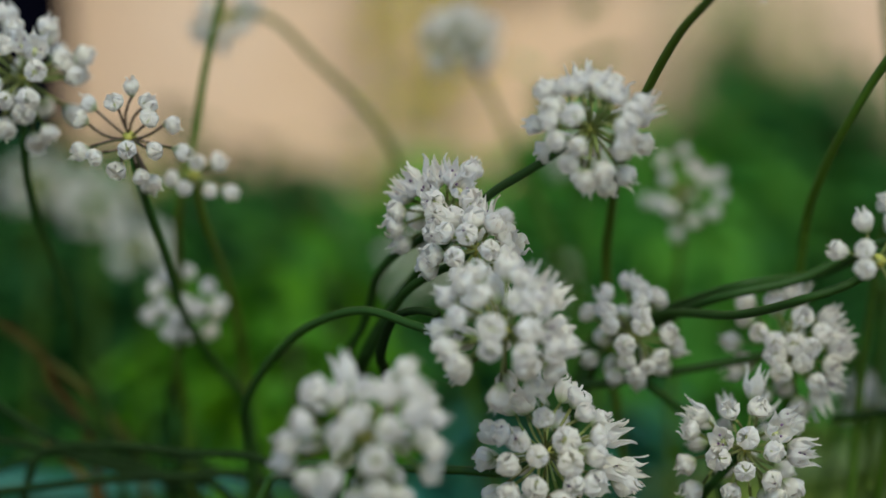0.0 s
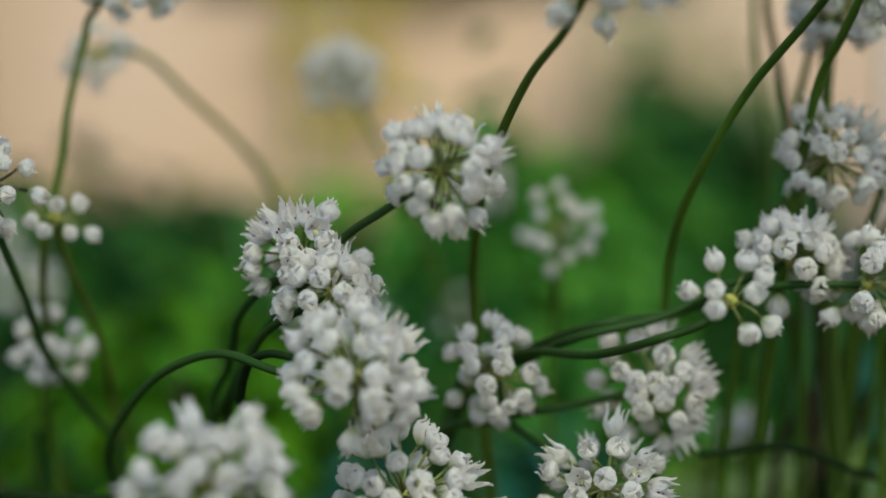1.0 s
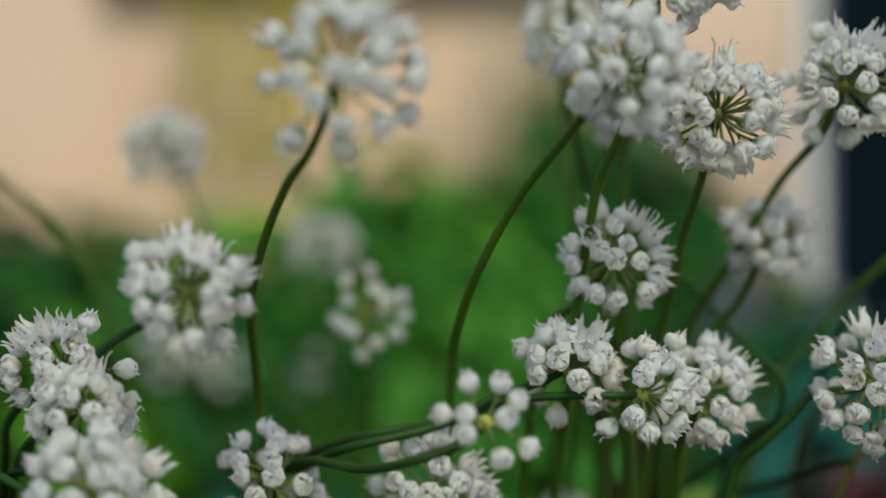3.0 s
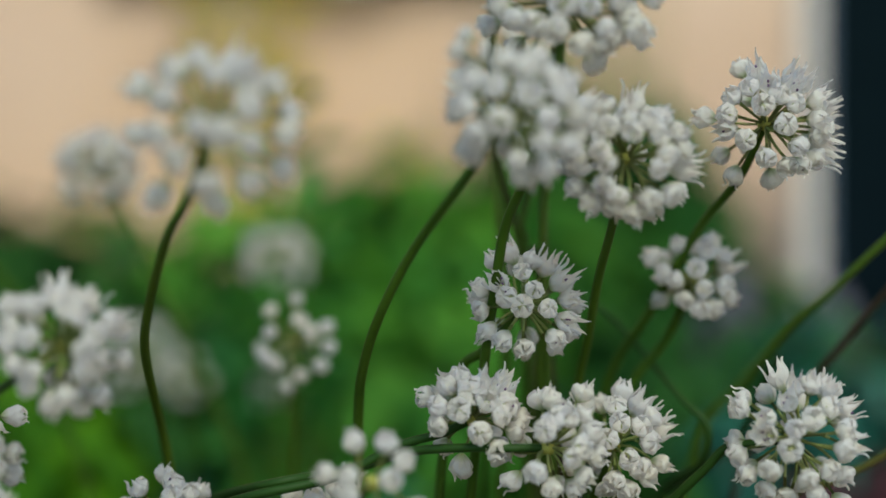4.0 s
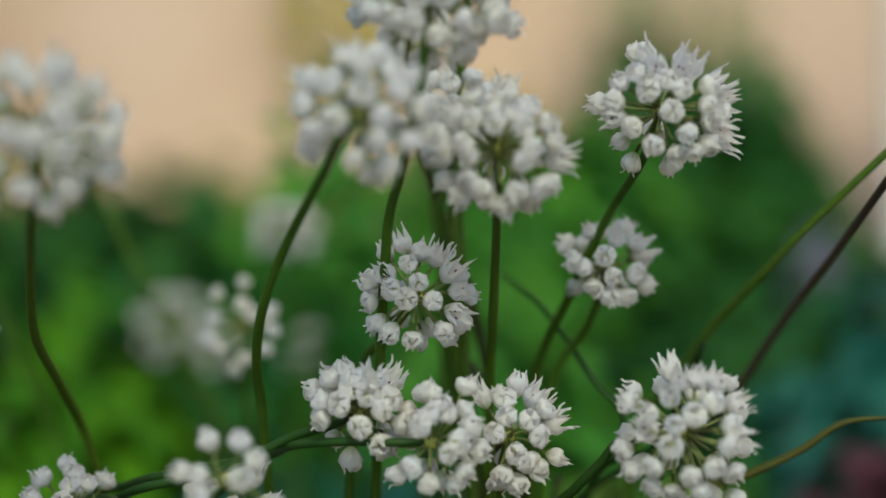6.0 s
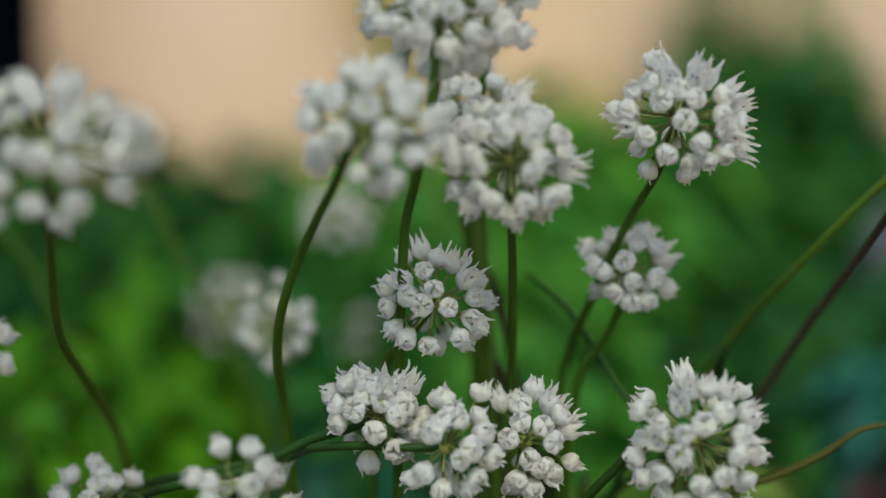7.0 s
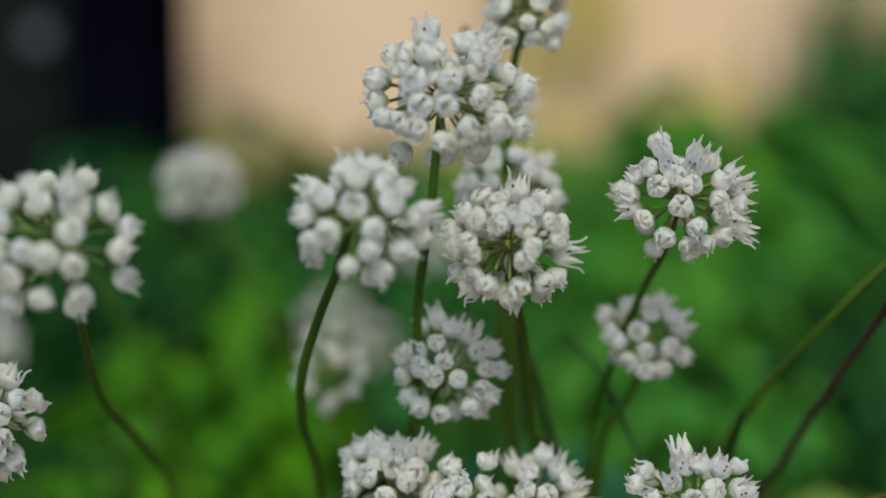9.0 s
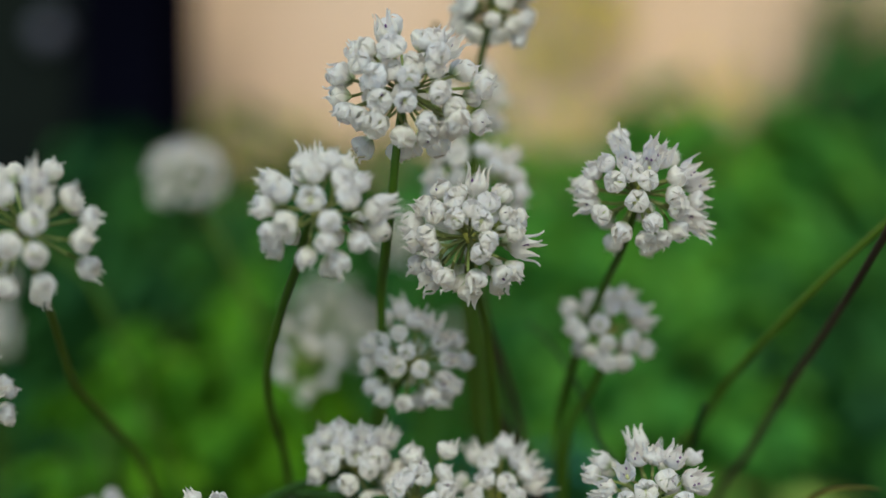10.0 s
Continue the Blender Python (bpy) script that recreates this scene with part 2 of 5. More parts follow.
# ---- florets ----
def tepal(rnd, phi, length, wide, fold, inner, tip, hook):
    """One keeled, slightly crumpled tepal grown from the foot of the bell at the origin: it leaves at a slant, bellies out, folds in by fold degrees
    towards the mouth and ends in an acuminate tip (a share of the length) that bends out again by hook degrees."""
    nu, ns, nt = 6, 9, 4 if tip else 0
    verts, faces = [], []
    ripple, crease = rnd.uniform(0.0, 6.28), rnd.uniform(0.08, 0.2)
    long = length * rnd.uniform(0.92, 1.08)
    twist = rnd.uniform(-0.35, 0.35)
    lip = rnd.uniform(-0.1, 0.12)
    r, z, step = 0.10 * wide, 0.0, long / ns
    broad = wide * (0.74 if inner else 0.86)
    rows = []
    for i in range(ns + 1):
        s = i / ns
        if s < 0.5:
            half = broad * (0.12 + 0.88 * math.sin(math.pi * s) ** 0.9)
        else:
            k = (s - 0.5) / 0.5
            half = broad * ((1 - k**2.0) * 0.62 + 0.38)
        rows.append((r, z, half, s))
        slope = 37 if s < 0.58 else 37 * (0.72 - s) / 0.14 if s < 0.72 else -fold * ((s - 0.72) / 0.28) ** 0.5
        r += math.sin(radians(slope)) * step * 0.92
        z += math.cos(radians(slope)) * step
        r = max(r, 0.05 * wide)
    for i in range(nt):
        k = (i + 1) / nt
        slope = -fold * 0.7 + (hook + fold * 0.7) * k**0.7
        r += math.sin(radians(slope)) * long * tip / nt
        z += math.cos(radians(slope)) * long * tip / nt
        rows.append((r, z, broad * 0.38 * (1 - k) ** 1.2 + 0.00004, 1.0))
    scale = 0.93 if inner else 1.0
    bow = 2.1 * wide
    for n, (r, z, half, s) in enumerate(rows):
        for j in range(nu + 1):
            u = 2 * j / nu - 1
            y = half * u
            x = r * scale - y * y / (2 * bow) + wide * s * (crease * (1 - abs(u)) ** 2 + 0.065 * math.sin(ripple + 4.5 * u + 6 * s))
            x += wide * lip * s**3 * u * u
            a = phi + twist * s * s * 0.4
            verts.append(Vector((x * math.cos(a) - y * math.sin(a), x * math.sin(a) + y * math.cos(a), z - 0.05 * length * u * u * s + 0.02 * length * s * math.sin(2 * ripple + 6 * u))))
    for i in range(len(rows) - 1):
        for j in range(nu):
            q = i * (nu + 1) + j
            faces.append((q, q + 1, q + nu + 2, q + nu + 1))
    return verts, faces


def core_pieces(rnd, length, wide, stamens):
    """The green ovary and the stamens inside a bell, all grown from its foot."""
    pieces = [(ball((0, 0, length * 0.2), wide * 0.36, length * 0.2), 1)]
    for k in range(6 if stamens else 3):
        a = math.pi / 3 * k * (1 if stamens else 2) + rnd.uniform(-0.2, 0.2)
        top = Vector((wide * 0.5 * math.cos(a), wide * 0.5 * math.sin(a), length * (rnd.uniform(0.55, 0.78) if stamens else 0.6)))
        pieces.append((tube([Vector((0, 0, 0)), top * 0.6, top], 0.00022, 0.00016, 4), 0))
        if rnd.random() < (0.5 if stamens else 0.3):
            pieces.append((ball(top, 0.00042, 0.0006, 3, 5), 2))
    return pieces


def weld(pieces):
    """Joins pieces that share the foot of the bell and drops doubled corners."""
    v, f, m = join(pieces)
    seen, at, verts, faces, index = {}, [], [], [], []
    for q in v:
        q = Vector(q)
        key = (0, 0, 0) if q.length < 0.0007 else tuple(round(c * 1e6) for c in q)
        if key not in seen:
            seen[key] = len(verts)
            verts.append(q if key != (0, 0, 0) else Vector((0, 0, 0)))
        at.append(seen[key])
    for q, k in zip(f, m):
        r = [at[i] for i in q]
        r = [c for n, c in enumerate(r) if c != r[n - 1]]
        if len(set(r)) == len(r) and len(r) > 2:
            faces.append(tuple(r))
            index.append(k)
    return verts, faces, index


def one_tepal(rnd, kind, phi, length, wide, fold, spread, inner, pointed):
    """A tepal of a kind: the blunt ones close the mouth, the pointed ones carry a tip that stands out or hooks back."""
    bent = fold + rnd.uniform(-spread, spread)
    tip, hook = rnd.uniform(0.16, 0.24), -rnd.uniform(75, 115)
    if pointed:
        tip, hook = (rnd.uniform(0.22, 0.42), rnd.uniform(-8, 50)) if kind == "flared" else (rnd.uniform(0.14, 0.28), rnd.uniform(-25, 70))
    elif inner:
        bent *= 1.12
    return tepal(rnd, phi, length * (1.06 if inner else 1.0), wide * rnd.uniform(0.93, 1.07), bent, inner, tip, hook)


def floret_mesh(kind, seed, length, wide, fold, spread, points):
    rnd = random.Random(seed)
    pieces = core_pieces(rnd, length, wide, kind == "flared")
    for k in range(6):
        pieces.append((one_tepal(rnd, kind, math.pi / 3 * k + rnd.uniform(-0.1, 0.1), length, wide, fold, spread, k % 2, rnd.random() < points), 0))
    v, f, m = weld(pieces)
    return mesh_of("floret", v, f, (PETAL, OVARY, ANTHER), m)


def floret_kit(kind, seed, length, wide, fold, spread, points):
    """A core and several tepals, outer and inner, to be put together one by one."""
    rnd = random.Random(seed)
    v, f, m = weld(core_pieces(rnd, length, wide, kind == "flared"))
    core = mesh_of("floret", v, f, (PETAL, OVARY, ANTHER), m)
    sets = []
    for inner in (0, 1):
        some = []
        for k in range(6):
            tv, tf = one_tepal(rnd, kind, 0.0, length, wide, fold, spread, inner, (k + 0.5) / 6 < points)
            some.append(mesh_of("tepal", tv, tf, (PETAL,)))
        sets.append(some)
    return core, sets


# length, belly radius, fold of the mouth in degrees and its spread, share of pointed tepals
KINDS = {"cup": (0.0070, 0.0031, 72, 30, 0.55), "flared": (0.0074, 0.0031, 16, 28, 0.95), "bud": (0.0069, 0.0030, 88, 14, 0.3)}
WHOLE = {n: [floret_mesh(n, 10 + 7 * k, q[0] * (0.96 + 0.04 * (k % 3)), *q[1:]) for k in range(6)] for n, q in KINDS.items()}
KITS = {n: [floret_kit(n, 90 + 7 * k, q[0] * (0.96 + 0.04 * (k % 3)), *q[1:]) for k in range(3)] for n, q in KINDS.items()}


def pedicel_mesh(bow, mat):
    line = [Vector((bow * math.sin(math.pi * k / 5), 0, k / 5)) for k in range(6)]
    v, f = tube(line, 0.00042, 0.00052, 6)
    return mesh_of("pedicel", v, f, (mat,))


PEDICELS = [pedicel_mesh(b, PEDICEL) for b in (0.0, 0.0009, 0.0018)]
BROWN_PEDICELS = [pedicel_mesh(b, PEDICEL_BROWN) for b in (0.0, 0.0009, 0.0018)]
v0, f0 = ball((0, 0, 0), 0.0027, 0.0024, 6, 10)
HUB_MESH = mesh_of("hub", v0, f0, (HUB,))
ALLIUM_RND = random.Random(5)


def allium(label, hub, stem, cups, flared, buds, size=1.0, fine=False, green=STEM, stalks=PEDICELS):
    """A stem from the hub of the umbel to the soil, with florets by azimuth, height angle and distance in millimetres."""
    rnd = ALLIUM_RND
    hub = Vector(hub)
    foot = Vector(stem[-1])
    thing = tagged(new("allium"), label, "flower", "alliums in the bed")
    thing.location = foot
    line = smooth_line([hub] + [Vector(q) for q in stem])
    v, f = tube([q - foot for q in line], 0.0013, 0.0017, 10)
    child("stem", mesh_of("stem", v, f, (green,)), thing)
    child("hub", HUB_MESH, thing, Matrix.Translation(hub - foot))
    for kind, spots in (("cup", cups), ("flared", flared), ("bud", buds)):
        for az, el, far in spots:
            a, e = radians(az + rnd.uniform(-2, 2)), radians(el + rnd.uniform(-2, 2))
            way = Vector((math.cos(a) * math.cos(e), math.sin(a) * math.cos(e), math.sin(e)))
            k = size * rnd.uniform(0.93, 1.08)
            reach = max(0.004, far * 0.001 - (0.0068 if kind == "flared" else 0.0052) * k)
            lean = (way + Vector((rnd.uniform(-0.22, 0.22), rnd.uniform(-0.22, 0.22), rnd.uniform(-0.2, 0.2)))).normalized()
            turn = lean.to_track_quat("Z", "Y").to_matrix().to_4x4() @ Matrix.Rotation(rnd.uniform(0, 6.28), 4, "Z")
            place = hub - foot + way * reach
            slim = rnd.uniform(0.9, 1.1)
            at = Matrix.Translation(place) @ turn @ Matrix.Diagonal((k * slim, k * slim, k / slim, 1))
            if fine:
                core, sets = rnd.choice(KITS[kind])
                bell = child("floret", core, thing, at)
                for n in range(6):
                    child("tepal", rnd.choice(sets[n % 2]), bell, Matrix.Rotation(math.pi / 3 * n + rnd.uniform(-0.1, 0.1), 4, "Z"))
            else:
                bell = child("floret", rnd.choice(WHOLE[kind]), thing, at)
            back = (way.to_track_quat("Z", "Y").to_matrix().to_4x4() @ Matrix.Rotation(rnd.uniform(0, 6.28), 4, "Z")) @ Matrix.Diagonal((1, 1, reach, 1))
            child("pedicel", rnd.choice(stalks), bell, at.inverted() @ Matrix.Translation(hub - foot) @ back)
    return thing


# ---- setting ----
def box(bm, x0, x1, y0, y1, z0, z1, bevel=0.0):
    made = bmesh.ops.create_cube(bm, size=1.0)
    for q in made["verts"]:
        q.co = Vector((x0 + (q.co.x + 0.5) * (x1 - x0), y0 + (q.co.y + 0.5) * (y1 - y0), z0 + (q.co.z + 0.5) * (z1 - z0)))
    if bevel:
        edges = list({e for q in made["verts"] for e in q.link_edges})
        bmesh.ops.bevel(bm, geom=edges, offset=bevel, segments=2, affect="EDGES", profile=0.5)


def solid(name, mat, boxes, label="", kind="structure", category="", bevel=0.0):
    bm = bmesh.new()
    for b in boxes:
        box(bm, *b, bevel)
    me = bpy.data.meshes.new(name)
    bm.to_mesh(me)
    bm.free()
    me.materials.append(mat)
    return tagged(new(name, me), label, category, kind=kind)


def ground():
    n, verts, faces = 60, [], []
    for j in range(n + 1):
        for i in range(n + 1):
            u, w = 2 * i / n - 1, 2 * j / n - 1
            x, y = 2.2 * u + 60 * u**7, 2.2 * w + 60 * w**7
            near = math.exp(-(x * x + y * y) / 4)
            verts.append((x, y, 0.012 * near * (noise.noise((x * 5, y * 5, 0)) - 1.0) - 0.004))
    for j in range(n):
        for i in range(n):
            a = j * (n + 1) + i
            faces.append((a, a + 1, a + n + 2, a + n + 1))
    tagged(new("ground", mesh_of("ground", verts, faces, (SOIL,))), "dark crumbly garden soil", "ground", kind="structure")


ground()
WALL_Y, GATE_Y = 1.15, 0.92
# house wall round a window
solid("wall_north", STUCCO, [(-3.0, -0.285, WALL_Y, WALL_Y + 0.2, -0.02, 2.6), (-0.285, 0.16, WALL_Y, WALL_Y + 0.2, -0.02, 0.684),
                             (-0.285, 0.16, WALL_Y, WALL_Y + 0.2, 1.6, 2.6), (0.16, 3.0, WALL_Y, WALL_Y + 0.2, -0.02, 2.6)], "warm tan rendered house wall", category="wall")
win = tagged(new("window_1"), "dark framed window above a bed", "window", kind="structure")
win.location = (-0.06, WALL_Y, 0.684)
for name, mat, b in (("window_sill", FRAME_DARK, (-0.235, 0.235, -0.035, 0.05, 0.0, 0.014)), ("window_frame", FRAME_DARK, (-0.222, -0.185, 0.05, 0.1, 0.014, 0.92)),
                     ("window_frame", FRAME_DARK, (0.18, 0.217, 0.05, 0.1, 0.014, 0.92)), ("window_frame", TRIM, (-0.185, 0.18, 0.02, 0.1, 0.014, 0.05)),
                     ("window_frame", FRAME_DARK, (-0.185, 0.18, 0.05, 0.1, 0.88, 0.92)), ("pane", GLASS, (-0.185, 0.18, 0.07, 0.076, 0.05, 0.88))):
    bm = bmesh.new()
    box(bm, *b, 0.0 if mat is GLASS else 0.002)
    part(name, bm, mat, win)
gate = tagged(new("gate"), "narrow dark gate leaf edged with white trim", "gate")
gate.location = (0.281, GATE_Y, 0)
for name, mat, b in (("edge_trim", TRIM, (0.007, 0.021, -0.03, 0.0, -0.01, 0.68)), ("stile", STILE_BLUE, (0.021, 0.030, -0.024, 0.0, -0.01, 0.68)), ("leaf_panel", GATE_DARK, (0.030, 0.19, -0.02, 0.0, -0.01, 0.68))):
    bm = bmesh.new()
    box(bm, *b, 0.003)
    part(name, bm, mat, gate)
post = solid("fence_post", NAVY, [(-0.53, -0.451, 0.86, 0.94, -0.02, 0.72)], "dark navy painted square post", "thing", "post", 0.004)
screen = tagged(new("board_fence"), "dark stained board fence panel", "fence")
screen.location = (-0.53, 0.9, 0)
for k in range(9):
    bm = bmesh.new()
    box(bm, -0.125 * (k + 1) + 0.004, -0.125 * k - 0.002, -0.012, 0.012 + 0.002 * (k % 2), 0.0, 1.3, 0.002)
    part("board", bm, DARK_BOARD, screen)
v1, f1 = ball((0, 0, 0), 0.014, 0.014, 8, 14)
knob = child("knob", mesh_of("knob", v1, f1, (KNOB_GREY,)), screen, Matrix.Translation((-0.032, -0.02, 0.556)))
bm = bmesh.new()
prof = [(0.03, 0.0), (0.034, 0.004), (0.06, 0.008), (0.079, 0.015), (0.080, 0.017), (0.078, 0.018), (0.058, 0.011), (0.03, 0.007)]
rings = [[bm.verts.new((r * math.cos(a), -z, r * math.sin(a))) for a in (2 * math.pi * k / 40 for k in range(40))] for r, z in prof]
for a, b in zip(rings, rings[1:]):
    for k in range(40):
        bm.faces.new((a[k], b[k], b[(k + 1) % 40], a[(k + 1) % 40]))
bm.faces.new(rings[0])
bm.faces.new(rings[-1][::-1])
bmesh.ops.recalc_face_normals(bm, faces=bm.faces)
me = bpy.data.meshes.new("plate")
bm.to_mesh(me)
bm.free()
me.materials.append(CERAMIC)
plate = tagged(new("plate", me), "round cream glazed plate hung before a window sill", "plate")
plate.location = (-0.068, WALL_Y - 0.0355, 0.755)


# ---- shrubs behind the bed ----
def leaf_shape(rnd, at, way, length, width):
    """A folded, pointed leaf of six triangles."""
    way = way.normalized()
    side = way.cross(Vector((rnd.uniform(-0.4, 0.4), rnd.uniform(-0.4, 0.4), 1))).normalized()
    up = side.cross(way)
    droop = Vector((0, 0, -0.25 * length))
    m1, m2, tip = at + way * length * 0.35, at + way * length * 0.7 + droop * 0.4, at + way * length + droop
    fold = up * width * 0.35
    v = [at, m1 + side * width + fold, m1, m1 - side * width + fold, m2 + side * width * 0.7 + fold, m2, m2 - side * width * 0.7 + fold, tip]
    return v, [(0, 1, 2), (0, 2, 3), (1, 4, 5, 2), (2, 5, 6, 3), (4, 7, 5), (5, 7, 6)]


def shrub(label, x, y, rx, ry, top, leaves, length, width, mat, seed, low=0.05, upright=0.0, branches=9, wood=STEM_BROWN):
    """Branching twigs with a crown of many small leaves of uneven outline."""
    rnd = random.Random(seed)
    thing = tagged(new("shrub"), label, "shrub")
    thing.location = (x, y, 0)
    foliage = []
    for k in range(branches):
        a = rnd.uniform(0, 6.28)
        q = rnd.uniform(0.2, 0.9)
        end = Vector((rx * q * math.cos(a), ry * q * math.sin(a), top * rnd.uniform(0.7, 0.97)))
        foot = Vector((rnd.uniform(-0.02, 0.02), rnd.uniform(-0.02, 0.02), -0.01))
        mid = foot.lerp(end, 0.5) + Vector((rnd.uniform(-0.03, 0.03), rnd.uniform(-0.03, 0.03), 0.03))
        line = smooth_line([foot, mid, end], 4)
        v, f = tube(line, 0.005 if branches > 4 else 0.002, 0.0012, 6)
        child("branch", mesh_of("branch", v, f, (wood,)), thing)
    for k in range(int(leaves * 1.3)):
        a, q = rnd.uniform(0, 6.28), math.sqrt(rnd.random())
        lump = 0.95 + 0.22 * noise.noise((x * 9 + 3 * math.cos(a) * q, y * 9 + 3 * math.sin(a) * q, seed))
        h = low + (top * lump * (1 - 0.22 * q * q) - low) * rnd.random() ** 0.6
        at = Vector((rx * q * math.cos(a), ry * q * math.sin(a), h))
        way = Vector((math.cos(a) + rnd.uniform(-0.8, 0.8), math.sin(a) + rnd.uniform(-0.8, 0.8), rnd.uniform(-0.9, 0.25) + 2.2 * upright))
        foliage.append((leaf_shape(rnd, at, way, 0.9 * length * rnd.uniform(0.6, 1.3), 0.95 * width * rnd.uniform(0.7, 1.2)), 0))
    v, f, m = join(foliage)
    child("foliage", mesh_of("foliage", v, f, (mat,), smooth=False), thing, kind="stuff")
    return thing


shrub("low bushy plant with dark green leaves", -0.38, 0.76, 0.17, 0.14, 0.50, 1300, 0.05, 0.014, LEAF_DARK, 1)
shrub("low bushy plant with deep green leaves", -0.19, 0.66, 0.14, 0.10, 0.42, 1200, 0.05, 0.014, LEAF_DEEP, 2)
shrub("low bushy plant with fresh yellow green leaves", -0.25, 0.50, 0.075, 0.06, 0.385, 600, 0.05, 0.014, LEAF_BRIGHT, 24)
shrub("low bushy plant with fresh green leaves", -0.10, 0.88, 0.14, 0.14, 0.50, 1300, 0.05, 0.014, LEAF_FRESH, 3)
shrub("low bushy plant with deep green leaves", -0.27, 0.90, 0.10, 0.10, 0.49, 900, 0.05, 0.014, LEAF_DEEP, 27)
shrub("low bushy plant with fresh green leaves", -0.02, 0.66, 0.15, 0.13, 0.40, 1200, 0.05, 0.014, LEAF_FRESH, 4)
shrub("rounded dark green shrub by a wall", 0.135, 0.97, 0.115, 0.10, 0.575, 2300, 0.045, 0.014, LEAF_DEEP, 5)
shrub("dense green shrub beneath a house wall", -0.01, 0.86, 0.11, 0.08, 0.53, 1100, 0.05, 0.014, LEAF_FRESH, 6)
shrub("low dark green plant in the bed", 0.11, 0.70, 0.11, 0.12, 0.40, 1000, 0.05, 0.014, LEAF_DARK, 7)
shrub("low green plant before violet boulders", 0.245, 0.765, 0.09, 0.06, 0.41, 800, 0.045, 0.013, LEAF_DEEP, 28)
shrub("low blue green plant near a gate", 0.285, 0.64, 0.10, 0.08, 0.39, 1000, 0.05, 0.015, LEAF_TEAL, 8)
shrub("low dark green plant by a navy post", -0.52, 0.62, 0.15, 0.13, 0.29, 700, 0.05, 0.014, LEAF_BLUISH, 9)
shrub("low bushy plant at the foot of a fence", -0.64, 0.78, 0.15, 0.1, 0.38, 800, 0.05, 0.014, LEAF_BLUISH, 10)
shrub("low blue green plant between brighter ones", -0.10, 0.48, 0.12, 0.08, 0.30, 700, 0.045, 0.012, LEAF_TEAL, 14)
shrub("low blue green plant beside a maroon one", 0.235, 0.62, 0.06, 0.06, 0.35, 600, 0.045, 0.014, LEAF_TEAL, 22)
shrub("small fresh yellow green plant in the bed", -0.232, 0.30, 0.035, 0.035, 0.36, 240, 0.04, 0.012, LEAF_BRIGHT, 23)
shrub("low maroon leaved plant near a gate", 0.25, 0.50, 0.07, 0.06, 0.32, 600, 0.04, 0.013, LEAF_MAROON, 13)
shrub("low olive green plant filling the bed", 0.07, 0.42, 0.13, 0.09, 0.285, 1200, 0.045, 0.013, LEAF_OLIVE, 15)
# Added plant: its dark leaves stand in for shade under the dense planting.
shrub("low green plant added to fill the bed, coloured dark for shade", -0.30, 0.44, 0.19, 0.07, 0.295, 900, 0.045, 0.013, LEAF_DARK, 16)
shrub("slim yellow leaved plant against a tan wall", -0.160, 1.08, 0.048, 0.03, 0.84, 80, 0.045, 0.009, LEAF_YELLOW, 11, low=0.40, upright=0.5, branches=3, wood=GRASS)
shrub("slim upright green plant among the shrubs", -0.083, 0.45, 0.024, 0.02, 0.515, 150, 0.035, 0.009, LEAF_GREEN, 21, low=0.2, upright=0.5, branches=4, wood=STEM)
shrub("low yellowish green plant along a tan wall", -0.44, 1.06, 0.075, 0.04, 0.51, 300, 0.045, 0.011, LEAF_LIME, 25, low=0.2, branches=5, wood=STEM)
shrub("low yellowish green plant along a tan wall", -0.29, 1.07, 0.10, 0.04, 0.49, 340, 0.045, 0.011, LEAF_LIME, 26, low=0.2, branches=5, wood=STEM)
shrub("short yellow leaved plant against a tan wall", -0.02, 1.08, 0.05, 0.03, 0.56, 110, 0.035, 0.010, LEAF_YELLOW, 12, low=0.3, upright=0.4, branches=3, wood=GRASS)


def boulder(label, x, y, rx, ry, rz, seed, mat=STONE):
    bm = bmesh.new()
    bmesh.ops.create_icosphere(bm, subdivisions=3, radius=1.0)
    for q in bm.verts:
        k = 1 + 0.2 * noise.noise(q.co * 1.4 + Vector((seed, 0, 0))) + 0.06 * noise.noise(q.co * 5 + Vector((0, seed, 0)))
        flat = math.copysign(abs(q.co.z) ** 0.6, q.co.z)
        q.co = Vector((q.co.x * rx * k, q.co.y * ry * k, max(-0.05, flat) * rz * (0.9 + 0.1 * k)))
    me = bpy.data.meshes.new("boulder")
    bm.to_mesh(me)
    bm.free()
    me.materials.append(mat)
    me.polygons.foreach_set("use_smooth", [True] * len(me.polygons))
    ob = tagged(new("boulder", me), label, "stone")
    ob.location = (x, y, 0.0)


boulder("violet grey boulder standing before a gate", 0.228, 0.86, 0.042, 0.04, 0.425, 2)
boulder("violet grey boulder standing before a gate", 0.300, 0.85, 0.044, 0.04, 0.410, 5)
boulder("violet grey boulder standing before a gate", 0.380, 0.85, 0.052, 0.04, 0.420, 7)
boulder("small dark slate stone leaning on paler boulders", 0.246, 0.80, 0.016, 0.014, 0.418, 9, SLATE)


# ---- strap leaves and bare stems ----
def blade(line, wide, thick=0.0006):
    """A keeled strap leaf that narrows to its tip."""
    verts, faces, n = [], [], len(line)
    for i, q in enumerate(line):
        d = (line[min(i + 1, n - 1)] - line[max(i - 1, 0)]).normalized()
        side = d.cross(Vector((0.2, -1, 0.35))).normalized()
        up = side.cross(d).normalized()
        w = wide * (1 - (i / (n - 1)) ** 2.2) * (0.6 + 0.4 * min(1, i / 4)) + 0.0002
        verts += [q - side * w + up * w * 0.25, q - up * thick, q + side * w + up * w * 0.25, q + up * thick]
    for i in range(n - 1):
        for k in range(4):
            a, b = 4 * i + k, 4 * i + (k + 1) % 4
            faces.append((a, b, b + 4, a + 4))
    return verts, faces


